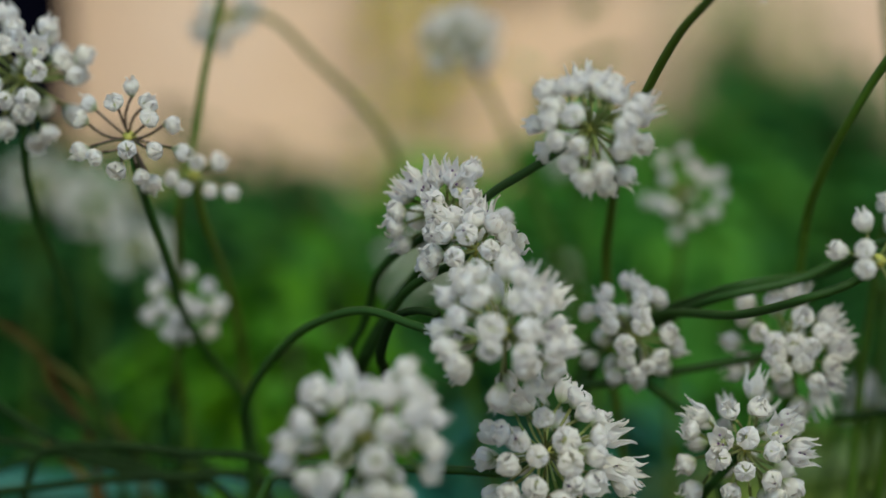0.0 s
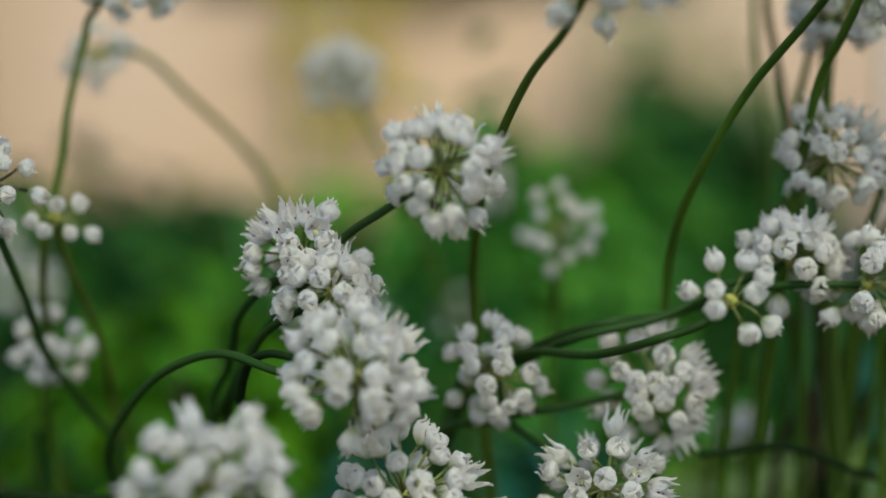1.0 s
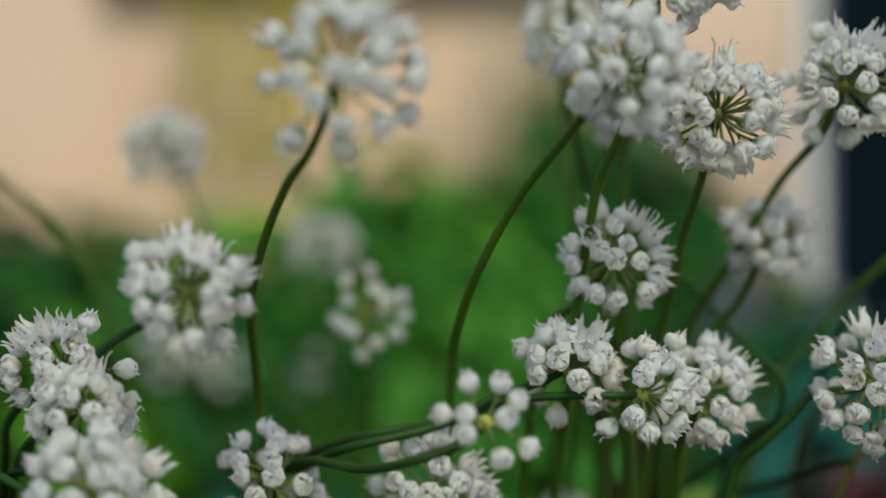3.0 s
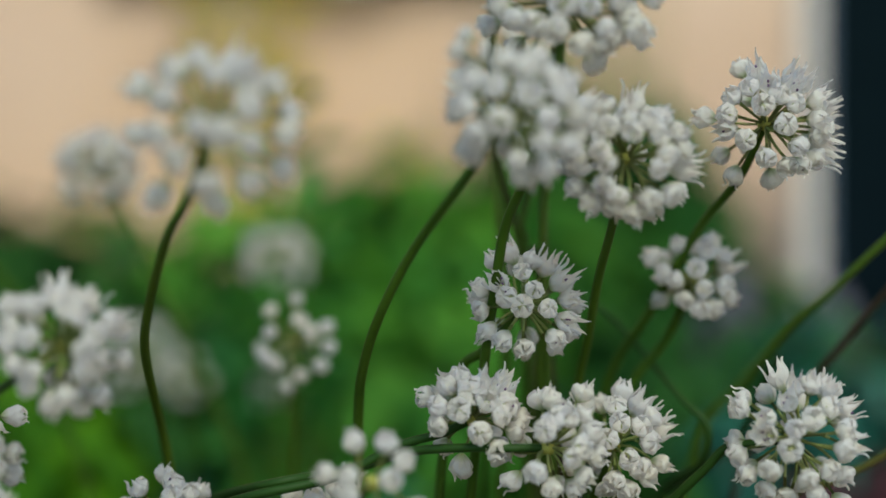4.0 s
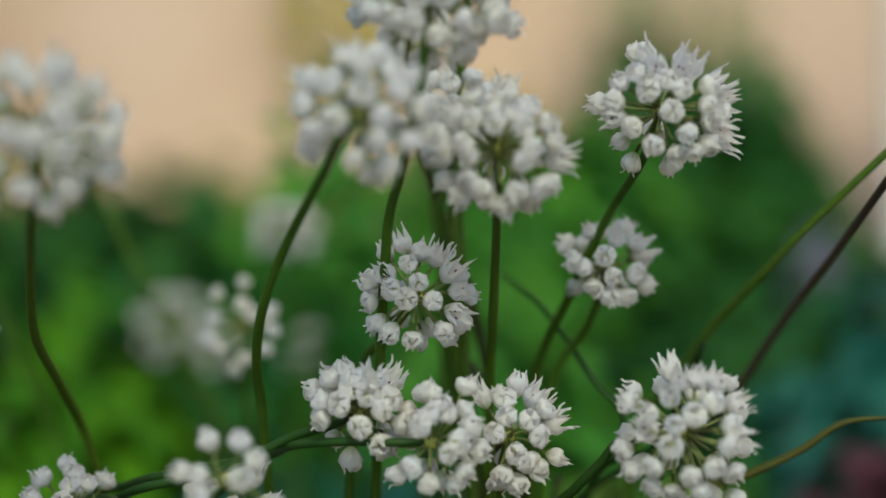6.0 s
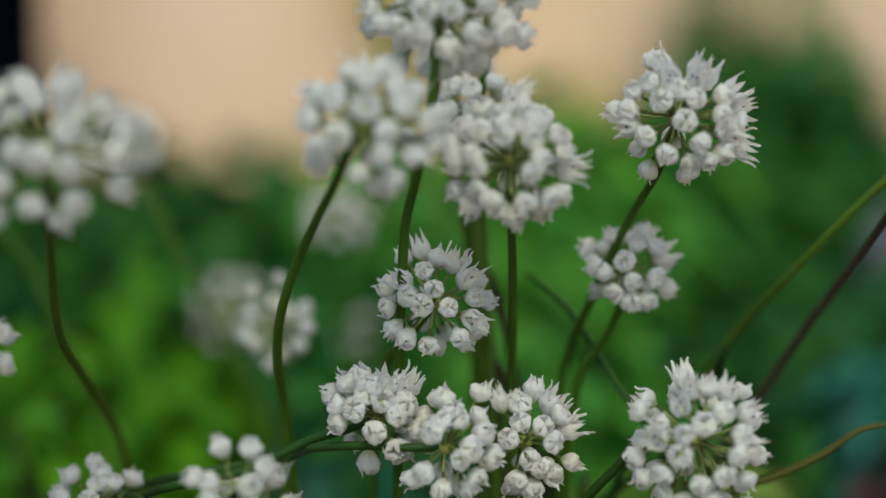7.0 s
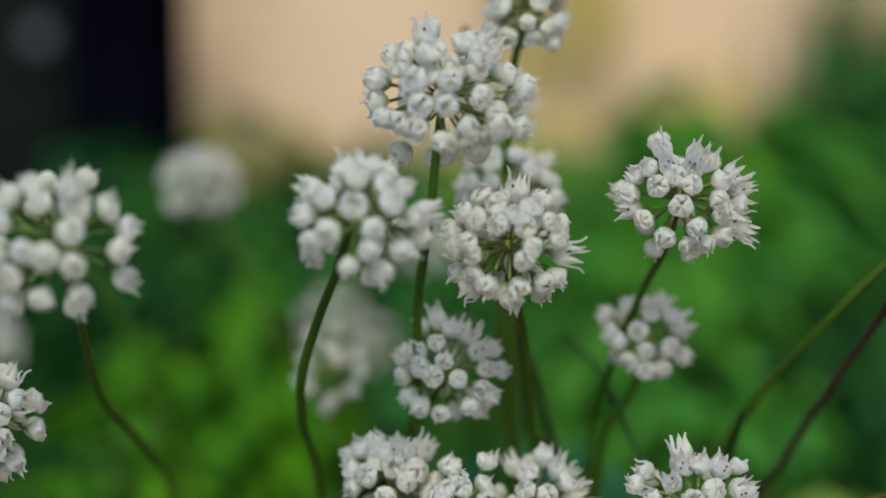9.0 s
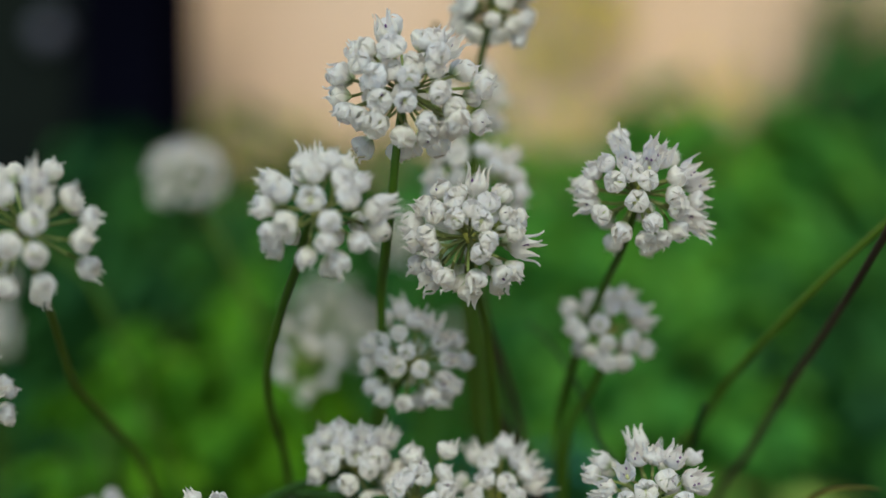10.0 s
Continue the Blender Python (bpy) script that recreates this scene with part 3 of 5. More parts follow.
def leaf_clump(label, x, y, count, high, reach, seed, dry=0.1):
    rnd = random.Random(seed)
    thing = tagged(new("leaf_clump"), label, "plant", "leaf clumps in the bed")
    thing.location = (x, y, 0)
    for k in range(count):
        a = rnd.uniform(0, 6.28)
        r = reach * rnd.uniform(0.5, 1.0)
        h = high * rnd.uniform(0.7, 1.05)
        foot = Vector((rnd.uniform(-0.015, 0.015), rnd.uniform(-0.015, 0.015), -0.01))
        out = Vector((math.cos(a), 0.6 * math.sin(a), 0))
        line = smooth_line([foot, foot + out * r * 0.25 + Vector((0, 0, h * 0.65)), foot + out * r * 0.7 + Vector((0, 0, h)), foot + out * r * 1.25 + Vector((0, 0, h * rnd.uniform(0.75, 0.98)))], 6)
        v, f = blade(line, rnd.uniform(0.0025, 0.0042))
        child("blade", mesh_of("blade", v, f, (BLADE_DRY if rnd.random() < dry else BLADE,)), thing)


leaf_clump("clump of narrow arching green allium leaves", -0.24, 0.03, 22, 0.27, 0.12, 1, 0.2)
leaf_clump("clump of narrow arching green allium leaves", -0.08, 0.06, 22, 0.25, 0.12, 2)
leaf_clump("clump of narrow arching green allium leaves", 0.05, 0.08, 22, 0.28, 0.12, 3)
leaf_clump("clump of narrow arching green allium leaves", 0.18, 0.10, 22, 0.28, 0.12, 4, 0.15)
leaf_clump("clump of narrow arching green allium leaves", -0.34, 0.10, 20, 0.27, 0.12, 5, 0.2)


def tall_grass(label, x, y, count, high, reach, seed, mat=GRASS):
    rnd = random.Random(seed)
    thing = tagged(new("tall_grass"), label, "grass")
    thing.location = (x, y, 0)
    for k in range(count):
        a = rnd.uniform(0, 6.28)
        r, h = reach * rnd.uniform(0.3, 1.0), high * rnd.uniform(0.75, 1.0)
        foot = Vector((rnd.uniform(-0.04, 0.04), rnd.uniform(-0.015, 0.015), -0.01))
        out = Vector((math.cos(a), 0.4 * math.sin(a), 0))
        line = smooth_line([foot, foot + out * r * 0.3 + Vector((0, 0, h * 0.6)), foot + out * r + Vector((0, 0, h))], 6)
        v, f = blade(line, rnd.uniform(0.0022, 0.0036))
        child("blade", mesh_of("blade", v, f, (mat,)), thing)


tall_grass("tall yellowish green grass before a wall", 0.14, 1.07, 46, 0.74, 0.07, 3)
tall_grass("tall green grass before a wall", 0.035, 1.08, 24, 0.70, 0.07, 4, BLADE)


def strap(label, mat, pts, wide):
    """One long strap leaf from its tip down to the soil."""
    foot = Vector(pts[-1])
    line = smooth_line([Vector(q) for q in pts][::-1])
    v, f = blade([q - foot for q in line], wide)
    ob = tagged(new("strap_leaf", mesh_of("strap_leaf", v, f, (mat,))), label, "leaf")
    ob.location = foot


def bare_stem(label, mat, pts, name="stalk", r0=0.0013, r1=0.0017):
    foot = Vector(pts[-1])
    line = smooth_line([Vector(q) for q in pts])
    v, f = tube([q - foot for q in line], r0, r1, 10)
    ob = tagged(new(name, mesh_of(name, v, f, (mat,))), label, "stem")
    ob.location = foot


bare_stem('brownish bare stalk leaning across the bed', STEM_BROWN, [(0.188, -0.020, 0.480), (0.166, 0.030, 0.441), (0.155, 0.050, 0.422), (0.135, 0.080, 0.390), (0.120, 0.100, 0.364), (0.105, 0.120, 0.337), (0.100, 0.200, 0.000)])
bare_stem('brownish green stalk reaching above the umbels', STEM_OLIVE, [(0.010, 0.060, 0.521), (0.010, 0.060, 0.498), (0.010, 0.067, 0.465), (0.015, 0.073, 0.445), (0.018, 0.080, 0.435), (0.021, 0.083, 0.425), (0.050, 0.180, 0.000)])
bare_stem('thin light green stalk behind the umbels', STEM, [(0.025, 0.058, 0.460), (0.024, 0.060, 0.450), (0.020, 0.062, 0.431), (0.021, 0.064, 0.427), (0.030, 0.150, 0.000)])
bare_stem('brownish upright stalk behind the umbels', STEM_BROWN, [(0.024, 0.060, 0.424), (0.028, 0.073, 0.408), (0.032, 0.087, 0.386), (0.034, 0.100, 0.364), (0.060, 0.180, 0.000)])
bare_stem('thin green stalk looping over behind an umbel', STEM_GREEN_SHADED, [(0.039, 0.090, 0.410), (0.053, 0.078, 0.400), (0.065, 0.065, 0.385), (0.074, 0.050, 0.373), (0.082, 0.045, 0.364), (0.081, 0.050, 0.352), (0.070, 0.080, 0.335), (0.020, 0.180, 0.000)], r0=0.0009, r1=0.0014)
bare_stem('dark green stalk slanting low through the bed', STEM_DARK_SHADED, [(0.108, 0.050, 0.336), (0.087, 0.080, 0.326), (0.061, 0.100, 0.311), (0.000, 0.180, 0.000)])
bare_stem('dark green stalk slanting low through the bed', STEM_DARK_SHADED, [(0.109, 0.060, 0.387), (0.096, 0.080, 0.354), (0.068, 0.100, 0.330), (0.048, 0.110, 0.310), (0.000, 0.190, 0.000)])
bare_stem('brownish stalk standing among the alliums', STEM_BROWN, [(0.029, 0.080, 0.379), (0.038, 0.100, 0.349), (0.047, 0.120, 0.314), (0.050, 0.200, 0.000)])
bare_stem('green stalk standing among the alliums', STEM, [(0.024, 0.080, 0.371), (0.025, 0.100, 0.345), (0.025, 0.120, 0.310), (0.000, 0.200, 0.000)])
bare_stem('green stalk standing among the alliums', STEM, [(0.010, 0.100, 0.352), (0.009, 0.120, 0.332), (0.004, 0.140, 0.308), (-0.030, 0.220, 0.000)])
strap('yellowing strap leaf curving over the bed', LEAF_AGED, [(0.171, 0.040, 0.364), (0.165, 0.042, 0.364), (0.153, 0.044, 0.362), (0.140, 0.046, 0.353), (0.124, 0.048, 0.345), (0.109, 0.050, 0.338), (0.050, 0.120, 0.000)], 0.0014)
strap('aged olive strap leaf bending over', LEAF_AGED, [(-0.334, 0.100, 0.342), (-0.326, 0.104, 0.336), (-0.314, 0.108, 0.326), (-0.295, 0.112, 0.311), (-0.284, 0.116, 0.298), (-0.276, 0.120, 0.284), (-0.220, 0.160, 0.000)], 0.0016)
# this stalk lies in shade, which its dark material carries
bare_stem('stalk lying across the bed with shade in its colour', STEM_DARK_SHADED, [(-0.208, 0.020, 0.284), (-0.222, 0.027, 0.291), (-0.246, 0.035, 0.292), (-0.277, 0.042, 0.294), (-0.302, 0.050, 0.287), (-0.300, 0.120, 0.000)])
bare_stem('stalk lying across the bed with shade in its colour', STEM_DARK_SHADED, [(-0.322, 0.060, 0.311), (-0.296, 0.060, 0.294), (-0.266, 0.067, 0.284), (-0.252, 0.080, 0.275), (-0.200, 0.140, 0.000)])
strap('dry yellow strap leaf low in the bed', BLADE_DRY, [(-0.312, 0.080, 0.302), (-0.303, 0.087, 0.291), (-0.292, 0.093, 0.279), (-0.288, 0.100, 0.271), (-0.270, 0.150, 0.000)], 0.0015)
bare_stem('dark green stalk bowed low over the bed', STEM_DARK_SHADED, [(-0.022, 0.040, 0.304), (0.006, 0.040, 0.307), (0.031, 0.050, 0.299), (0.055, 0.060, 0.286), (0.120, 0.130, 0.000)])
bare_stem('thin brown stalk among the alliums', STEM_BROWN, [(0.023, 0.100, 0.353), (0.031, 0.110, 0.327), (0.037, 0.120, 0.300), (0.050, 0.200, 0.000)])
bare_stem('thin brown stalk among the alliums', STEM_BROWN, [(0.040, 0.100, 0.353), (0.035, 0.110, 0.323), (0.024, 0.120, 0.303), (0.020, 0.200, 0.000)])
bare_stem('thin brown stalk among the alliums', STEM_BROWN, [(0.048, 0.100, 0.353), (0.046, 0.110, 0.327), (0.050, 0.120, 0.302), (0.070, 0.210, 0.000)])
bare_stem('thin brown stalk among the alliums', STEM_BROWN, [(0.059, 0.100, 0.336), (0.052, 0.110, 0.309), (0.046, 0.120, 0.287), (0.050, 0.190, 0.000)])
bare_stem('thin brown stalk among the alliums', STEM_BROWN, [(0.035, 0.100, 0.351), (0.042, 0.110, 0.327), (0.043, 0.120, 0.302), (0.060, 0.220, 0.000)])
bare_stem('dark green stalk curling out of an umbel', STEM_DARK_SHADED, [(-0.161, -0.040, 0.340), (-0.168, -0.030, 0.341), (-0.174, -0.020, 0.339), (-0.177, -0.010, 0.334), (-0.179, 0.000, 0.326), (-0.177, 0.020, 0.316), (-0.180, 0.080, 0.000)])
strap('broad pale green strap leaf lying level', BLADE, [(-0.073, 0.300, 0.257), (-0.023, 0.320, 0.263), (0.037, 0.340, 0.265), (0.114, 0.360, 0.271), (0.220, 0.420, 0.000)], 0.009)
strap('broad blue green strap leaf lying level', LEAF_TEAL, [(-0.210, 0.200, 0.265), (-0.261, 0.200, 0.267), (-0.317, 0.200, 0.265), (-0.360, 0.200, 0.262), (-0.360, 0.260, 0.000)], 0.008)
bare_stem('dark dead stalk lying across the bed', STEM_DARK_SHADED, [(-0.322, 0.050, 0.297), (-0.297, 0.057, 0.291), (-0.270, 0.063, 0.283), (-0.236, 0.070, 0.275), (-0.200, 0.130, 0.000)])
bare_stem('dark dead stalk lying across the bed', STEM_DARK_SHADED, [(-0.326, 0.080, 0.281), (-0.296, 0.085, 0.289), (-0.268, 0.090, 0.289), (-0.234, 0.095, 0.279), (-0.205, 0.100, 0.272), (-0.170, 0.160, 0.000)])
bare_stem('dark dead stalk lying across the bed', STEM_DARK_SHADED, [(-0.312, 0.100, 0.309), (-0.293, 0.100, 0.298), (-0.274, 0.103, 0.285), (-0.262, 0.110, 0.273), (-0.240, 0.170, 0.000)])
bare_stem('dark dead stalk lying across the bed', STEM_DARK_SHADED, [(-0.315, 0.040, 0.278), (-0.283, 0.047, 0.281), (-0.254, 0.053, 0.282), (-0.221, 0.060, 0.278), (-0.200, 0.100, 0.000)])
bare_stem('dark dead stalk lying across the bed', STEM_DARK_SHADED, [(-0.261, 0.100, 0.312), (-0.261, 0.107, 0.296), (-0.257, 0.113, 0.281), (-0.251, 0.120, 0.271), (-0.220, 0.180, 0.000)])
bare_stem('dark dead stalk lying across the bed', STEM_DARK_SHADED, [(-0.291, 0.130, 0.300), (-0.283, 0.130, 0.288), (-0.270, 0.133, 0.276), (-0.259, 0.140, 0.267), (-0.230, 0.200, 0.000)])
strap('orange brown dead leaf low in the bed', LEAF_RUST, [(-0.327, 0.090, 0.339), (-0.317, 0.095, 0.333), (-0.309, 0.100, 0.324), (-0.306, 0.105, 0.313), (-0.294, 0.110, 0.296), (-0.270, 0.160, 0.000)], 0.0015)

# ---- the alliums ----
allium('round white allium umbel with bell florets, a gap below its middle',
       (0.018, 0.008, 0.405), [(0.012, 0.012, 0.398), (0.005, 0.021, 0.390), (-0.002, 0.030, 0.383), (-0.030, 0.080, 0.000)],
       cups=[(-80, 62, 18), (-177, 55, 19), (-93, 42, 18), (-160, 18, 18), (-113, 12, 18), (-84, 18, 18), (-151, -2, 18), (-97, 1, 18), (-66, -2, 18), (-18, -32, 18), (-146, -22, 18), (-124, -38, 18), (-98, -52, 18), (-52, -35, 18), (3, -53, 18), (86, -37, 18), (9, 4, 18), (93, 57, 17), (160, 8, 16), (116, -23, 19), (106, 7, 18), (28, 26, 17), (166, -34, 17), (86, -66, 16)],
       flared=[(180, 78, 20), (-37, 56, 18), (-32, 31, 18), (-133, 31, 18), (-26, 9, 18), (-29, -17, 18)],
       buds=[], size=1.0, fine=True)

allium('full round white allium umbel with an olive green centre',
       (0.046, -0.028, 0.450), [(0.044, -0.008, 0.430), (0.042, 0.013, 0.414), (0.040, 0.030, 0.393), (0.038, 0.045, 0.375), (0.030, 0.170, 0.000)],
       cups=[(-50, 40, 20), (-32, 24, 20), (-60, 21, 20), (-20, 9, 20), (-90, 52, 20), (-98, 39, 20), (-133, 56, 20), (-114, 30, 20), (-75, 28, 20), (-89, 19, 20), (-123, 7, 20), (-58, 2, 20), (-112, -9, 20), (-66, -16, 20), (-5, -30, 20), (-161, -26, 20), (-121, -29, 20), (-106, -43, 20), (-61, -40, 20), (-32, -41, 20), (-77, -67, 20), (-152, -47, 20), (-146, -6, 20), (-154, 12, 20), (-145, 36, 20), (34, -56, 20), (124, -41, 19), (151, 26, 18), (98, -20, 21), (115, 4, 18)],
       flared=[(0, -10, 20), (45, 79, 19), (86, 36, 18)],
       buds=[(123, 44, 19), (164, -38, 18), (45, -9, 18), (43, 48, 20), (15, 24, 19), (161, -5, 19), (133, -79, 18), (72, 9, 19), (70, -39, 19), (171, 58, 19)], size=1.07, fine=True)

allium('white allium umbel with a crown of spiky open florets',
       (0.094, 0.005, 0.463), [(0.088, 0.015, 0.447), (0.079, 0.033, 0.433), (0.071, 0.042, 0.418), (0.063, 0.055, 0.401), (0.055, 0.075, 0.385), (0.051, 0.085, 0.370), (0.045, 0.200, 0.000)],
       cups=[(-119, 31, 21), (-133, 21, 21), (-139, 6, 21), (-121, -20, 21), (-103, 14, 21), (-99, -33, 21), (-83, -9, 21), (-75, 14, 21), (-85, 19, 21), (-67, -49, 21), (-66, -24, 21), (-45, -45, 21), (-30, -36, 21), (-47, 1, 21), (-41, 18, 21), (-11, -6, 21), (-37, -13, 21), (173, 7, 21), (139, -30, 20), (58, -74, 20), (156, -56, 21), (59, 34, 21), (98, 32, 20), (168, 67, 21), (93, -23, 20), (30, -13, 21)],
       flared=[(-110, 57, 21), (-93, 35, 21), (-61, 51, 21), (-46, 40, 21), (-67, 30, 21), (-136, -9, 21), (-12, 21, 21), (-2, 8, 21), (-14, -21, 21), (3, -29, 24)],
       buds=[], size=1.03, fine=True)

allium('small white allium umbel behind a crossing stem',
       (0.077, 0.046, 0.414), [(0.075, 0.052, 0.405), (0.069, 0.061, 0.391), (0.058, 0.070, 0.373), (0.050, 0.200, 0.000)],
       cups=[(-131, 53, 15), (-177, 27, 17), (-120, -3, 15), (-145, 4, 15), (-93, 11, 15), (-83, -13, 15), (-31, 59, 15), (-73, 38, 15), (-25, 33, 15), (-48, -14, 15), (3, -31, 16), (-43, -52, 15), (-115, -28, 15), (-87, -41, 15), (111, 49, 15), (104, -10, 14), (129, 24, 16), (19, 10, 14), (72, -38, 14), (166, -33, 14)],
       flared=[(-13, 18, 15), (61, 62, 14)],
       buds=[], size=1.04, fine=True)

allium('white allium umbel with pointed florets around a green heart',
       (0.100, -0.007, 0.365), [(0.092, -0.006, 0.363), (0.081, 0.000, 0.361), (0.075, 0.004, 0.354), (0.067, 0.010, 0.345), (0.059, 0.020, 0.334), (0.030, 0.060, 0.000)],
       cups=[(-72, 56, 22), (-160, 24, 22), (-100, 12, 22), (-104, -6, 22), (-83, 21, 22), (-60, 34, 22), (-46, 9, 22), (-54, -8, 22), (-63, -25, 22), (-22, -33, 22), (-160, -15, 22), (-122, -25, 22), (-149, -30, 22), (-88, -35, 22), (-138, -51, 22), (-71, -51, 22), (-116, -63, 22), (2, -69, 22), (-149, -88, 23), (3, -54, 27), (118, -4, 19), (170, 39, 21), (53, -27, 22), (25, 15, 20), (139, 20, 22), (149, -36, 19), (105, -30, 21), (18, -15, 22), (114, 42, 20), (81, 7, 21)],
       flared=[(-96, 56, 22), (-34, 52, 22), (-110, 34, 22), (-122, 24, 22), (-124, 5, 22), (-24, 31, 22), (-30, -2, 22), (71, 36, 20), (154, 82, 21)],
       buds=[(20, 43, 22), (67, -56, 21), (165, -8, 20)], size=1.03, fine=True, green=STEM_GREEN_SHADED)

allium('loose white allium umbel on a nearly level stem',
       (0.001, -0.003, 0.370), [(-0.008, -0.005, 0.366), (-0.021, -0.002, 0.362), (-0.041, 0.000, 0.352), (-0.067, 0.000, 0.346), (-0.082, 0.020, 0.339), (-0.106, 0.040, 0.324), (-0.160, 0.030, 0.000)],
       cups=[(-121, 62, 17), (-93, 51, 17), (-134, 44, 17), (-177, 26, 18), (-133, 19, 17), (-98, 32, 17), (-68, 25, 17), (-39, 18, 17), (-106, 13, 17), (-134, -5, 17), (-82, -11, 17), (-57, 4, 17), (-12, 6, 17), (-26, -12, 17), (-37, -50, 17), (-57, -38, 17), (66, -19, 17), (95, 43, 16), (146, -38, 16), (125, -1, 17), (38, -38, 16), (149, -72, 17), (141, 34, 15)],
       flared=[(-61, 47, 17), (-40, 46, 17), (4, 41, 17)],
       buds=[], size=1.06, fine=True, green=STEM_GREEN_SHADED)

allium('loose white allium umbel on a level arching stem',
       (0.024, -0.012, 0.362), [(0.013, -0.014, 0.362), (-0.001, -0.012, 0.362), (-0.019, -0.004, 0.360), (-0.032, 0.015, 0.354), (-0.060, 0.000, 0.350), (-0.081, 0.030, 0.342), (-0.105, 0.060, 0.329), (-0.150, 0.130, 0.000)],
       cups=[(-85, 75, 17), (-62, 55, 17), (-56, 38, 17), (-83, 32, 17), (-96, 25, 17), (5, 56, 22), (-17, 42, 17), (-36, 25, 17), (-108, -18, 17), (-69, -10, 17), (-53, 2, 17), (-87, -42, 17), (-35, -35, 17), (-11, -13, 17), (-36, -55, 17), (117, 71, 17), (162, -41, 17), (65, -60, 16), (165, -10, 16), (103, -35, 16), (121, -4, 16)],
       flared=[],
       buds=[], size=1.06, fine=True, green=STEM_GREEN_SHADED)

allium('white allium umbel with drooping florets and dark anthers',
       (0.046, 0.008, 0.361), [(0.044, 0.012, 0.352), (0.042, 0.030, 0.340), (0.050, 0.050, 0.000)],
       cups=[(-91, 57, 18), (8, 79, 18), (-86, 26, 18), (-60, 26, 18), (-23, 32, 18), (-49, 8, 18), (-101, 8, 18), (-113, 0, 18), (-78, -6, 18), (-64, -21, 18), (-14, -19, 18), (-42, -31, 18), (-90, -34, 18), (-72, -55, 18), (-112, -54, 18), (151, 9, 17), (101, -35, 16), (105, 54, 17), (156, -27, 16)],
       flared=[(0, 56, 18), (-13, 19, 18), (31, 32, 16), (150, 48, 18)],
       buds=[], size=1.06, fine=True)

allium('sparse white allium umbel of nine closed florets',
       (-0.029, -0.056, 0.356), [(-0.035, -0.050, 0.350), (-0.049, -0.050, 0.345), (-0.065, -0.020, 0.340), (-0.085, 0.015, 0.340), (-0.102, 0.040, 0.330), (-0.160, 0.120, 0.000)],
       cups=[(-144, 60, 15), (-162, 14, 15), (-117, 12, 15), (-117, -11, 15), (-51, 59, 15), (-46, 30, 15), (-65, 12, 15), (-70, -44, 15), (-2, -27, 16)],
       flared=[],
       buds=[], size=1.0, fine=True, green=STEM_GREEN_SHADED)

allium('white allium umbel on a curved stem',
       (0.010, -0.068, 0.459), [(0.005, -0.064, 0.453), (-0.002, -0.052, 0.443), (-0.017, -0.028, 0.423), (-0.027, -0.013, 0.404), (-0.033, 0.006, 0.386), (-0.035, 0.025, 0.367), (-0.030, 0.160, 0.000)],
       cups=[(-49, 61, 19), (-79, 43, 19), (-45, 39, 19), (-20, 32, 19), (-146, 31, 19), (-116, 27, 19), (-141, 9, 19), (-83, 17, 19), (-42, 14, 19), (0, 4, 19), (15, -14, 20), (-108, -7, 19), (-130, -21, 19), (-161, -37, 19), (-62, -6, 19), (-64, -28, 19), (-21, -30, 19), (-90, -45, 19), (-39, -54, 19), (168, 5, 18), (111, 3, 19), (137, 46, 17), (55, -13, 18), (88, -27, 17), (32, -81, 19), (148, -29, 18), (41, 56, 18)],
       flared=[(16, 2, 21), (178, 33, 19), (144, 78, 17)],
       buds=[(-113, 61, 19)], size=1.12, fine=True)

allium('tall white allium umbel with loose upper florets',
       (0.026, -0.033, 0.495), [(0.025, -0.038, 0.476), (0.022, -0.033, 0.460), (0.016, -0.020, 0.443), (0.010, -0.005, 0.425), (-0.020, 0.150, 0.000)],
       cups=[(-114, 40, 23), (-86, 41, 23), (-120, 27, 23), (-50, 50, 23), (-27, 52, 23), (-68, 11, 23), (-97, 15, 23), (-149, 12, 23), (-153, -4, 23), (-133, -13, 23), (-119, -24, 23), (-94, -5, 23), (-48, 19, 23), (-1, 19, 23), (-45, 1, 23), (-27, -10, 23), (-70, -11, 23), (-57, -25, 23), (-100, -28, 23), (-27, -29, 23), (-74, -39, 23), (-47, -42, 23), (131, -4, 22), (151, 79, 23), (97, -7, 22), (20, -59, 22), (63, -20, 23), (-165, -55, 23), (-175, 43, 21), (73, 9, 24), (-12, 4, 29), (-30, -18, 28), (-40, 28, 26), (2, -22, 28), (-90, 24, 17), (-72, -4, 17), (-112, 6, 18), (-60, 30, 18)],
       flared=[(-117, 63, 23), (7, 47, 23), (136, 33, 24), (66, 43, 22)],
       buds=[(16, -2, 24), (171, -16, 24), (96, -56, 24), (38, 22, 22), (-179, 11, 23), (137, -34, 22), (170, -84, 21), (102, 26, 23), (32, -31, 22)], size=1.16, fine=True)

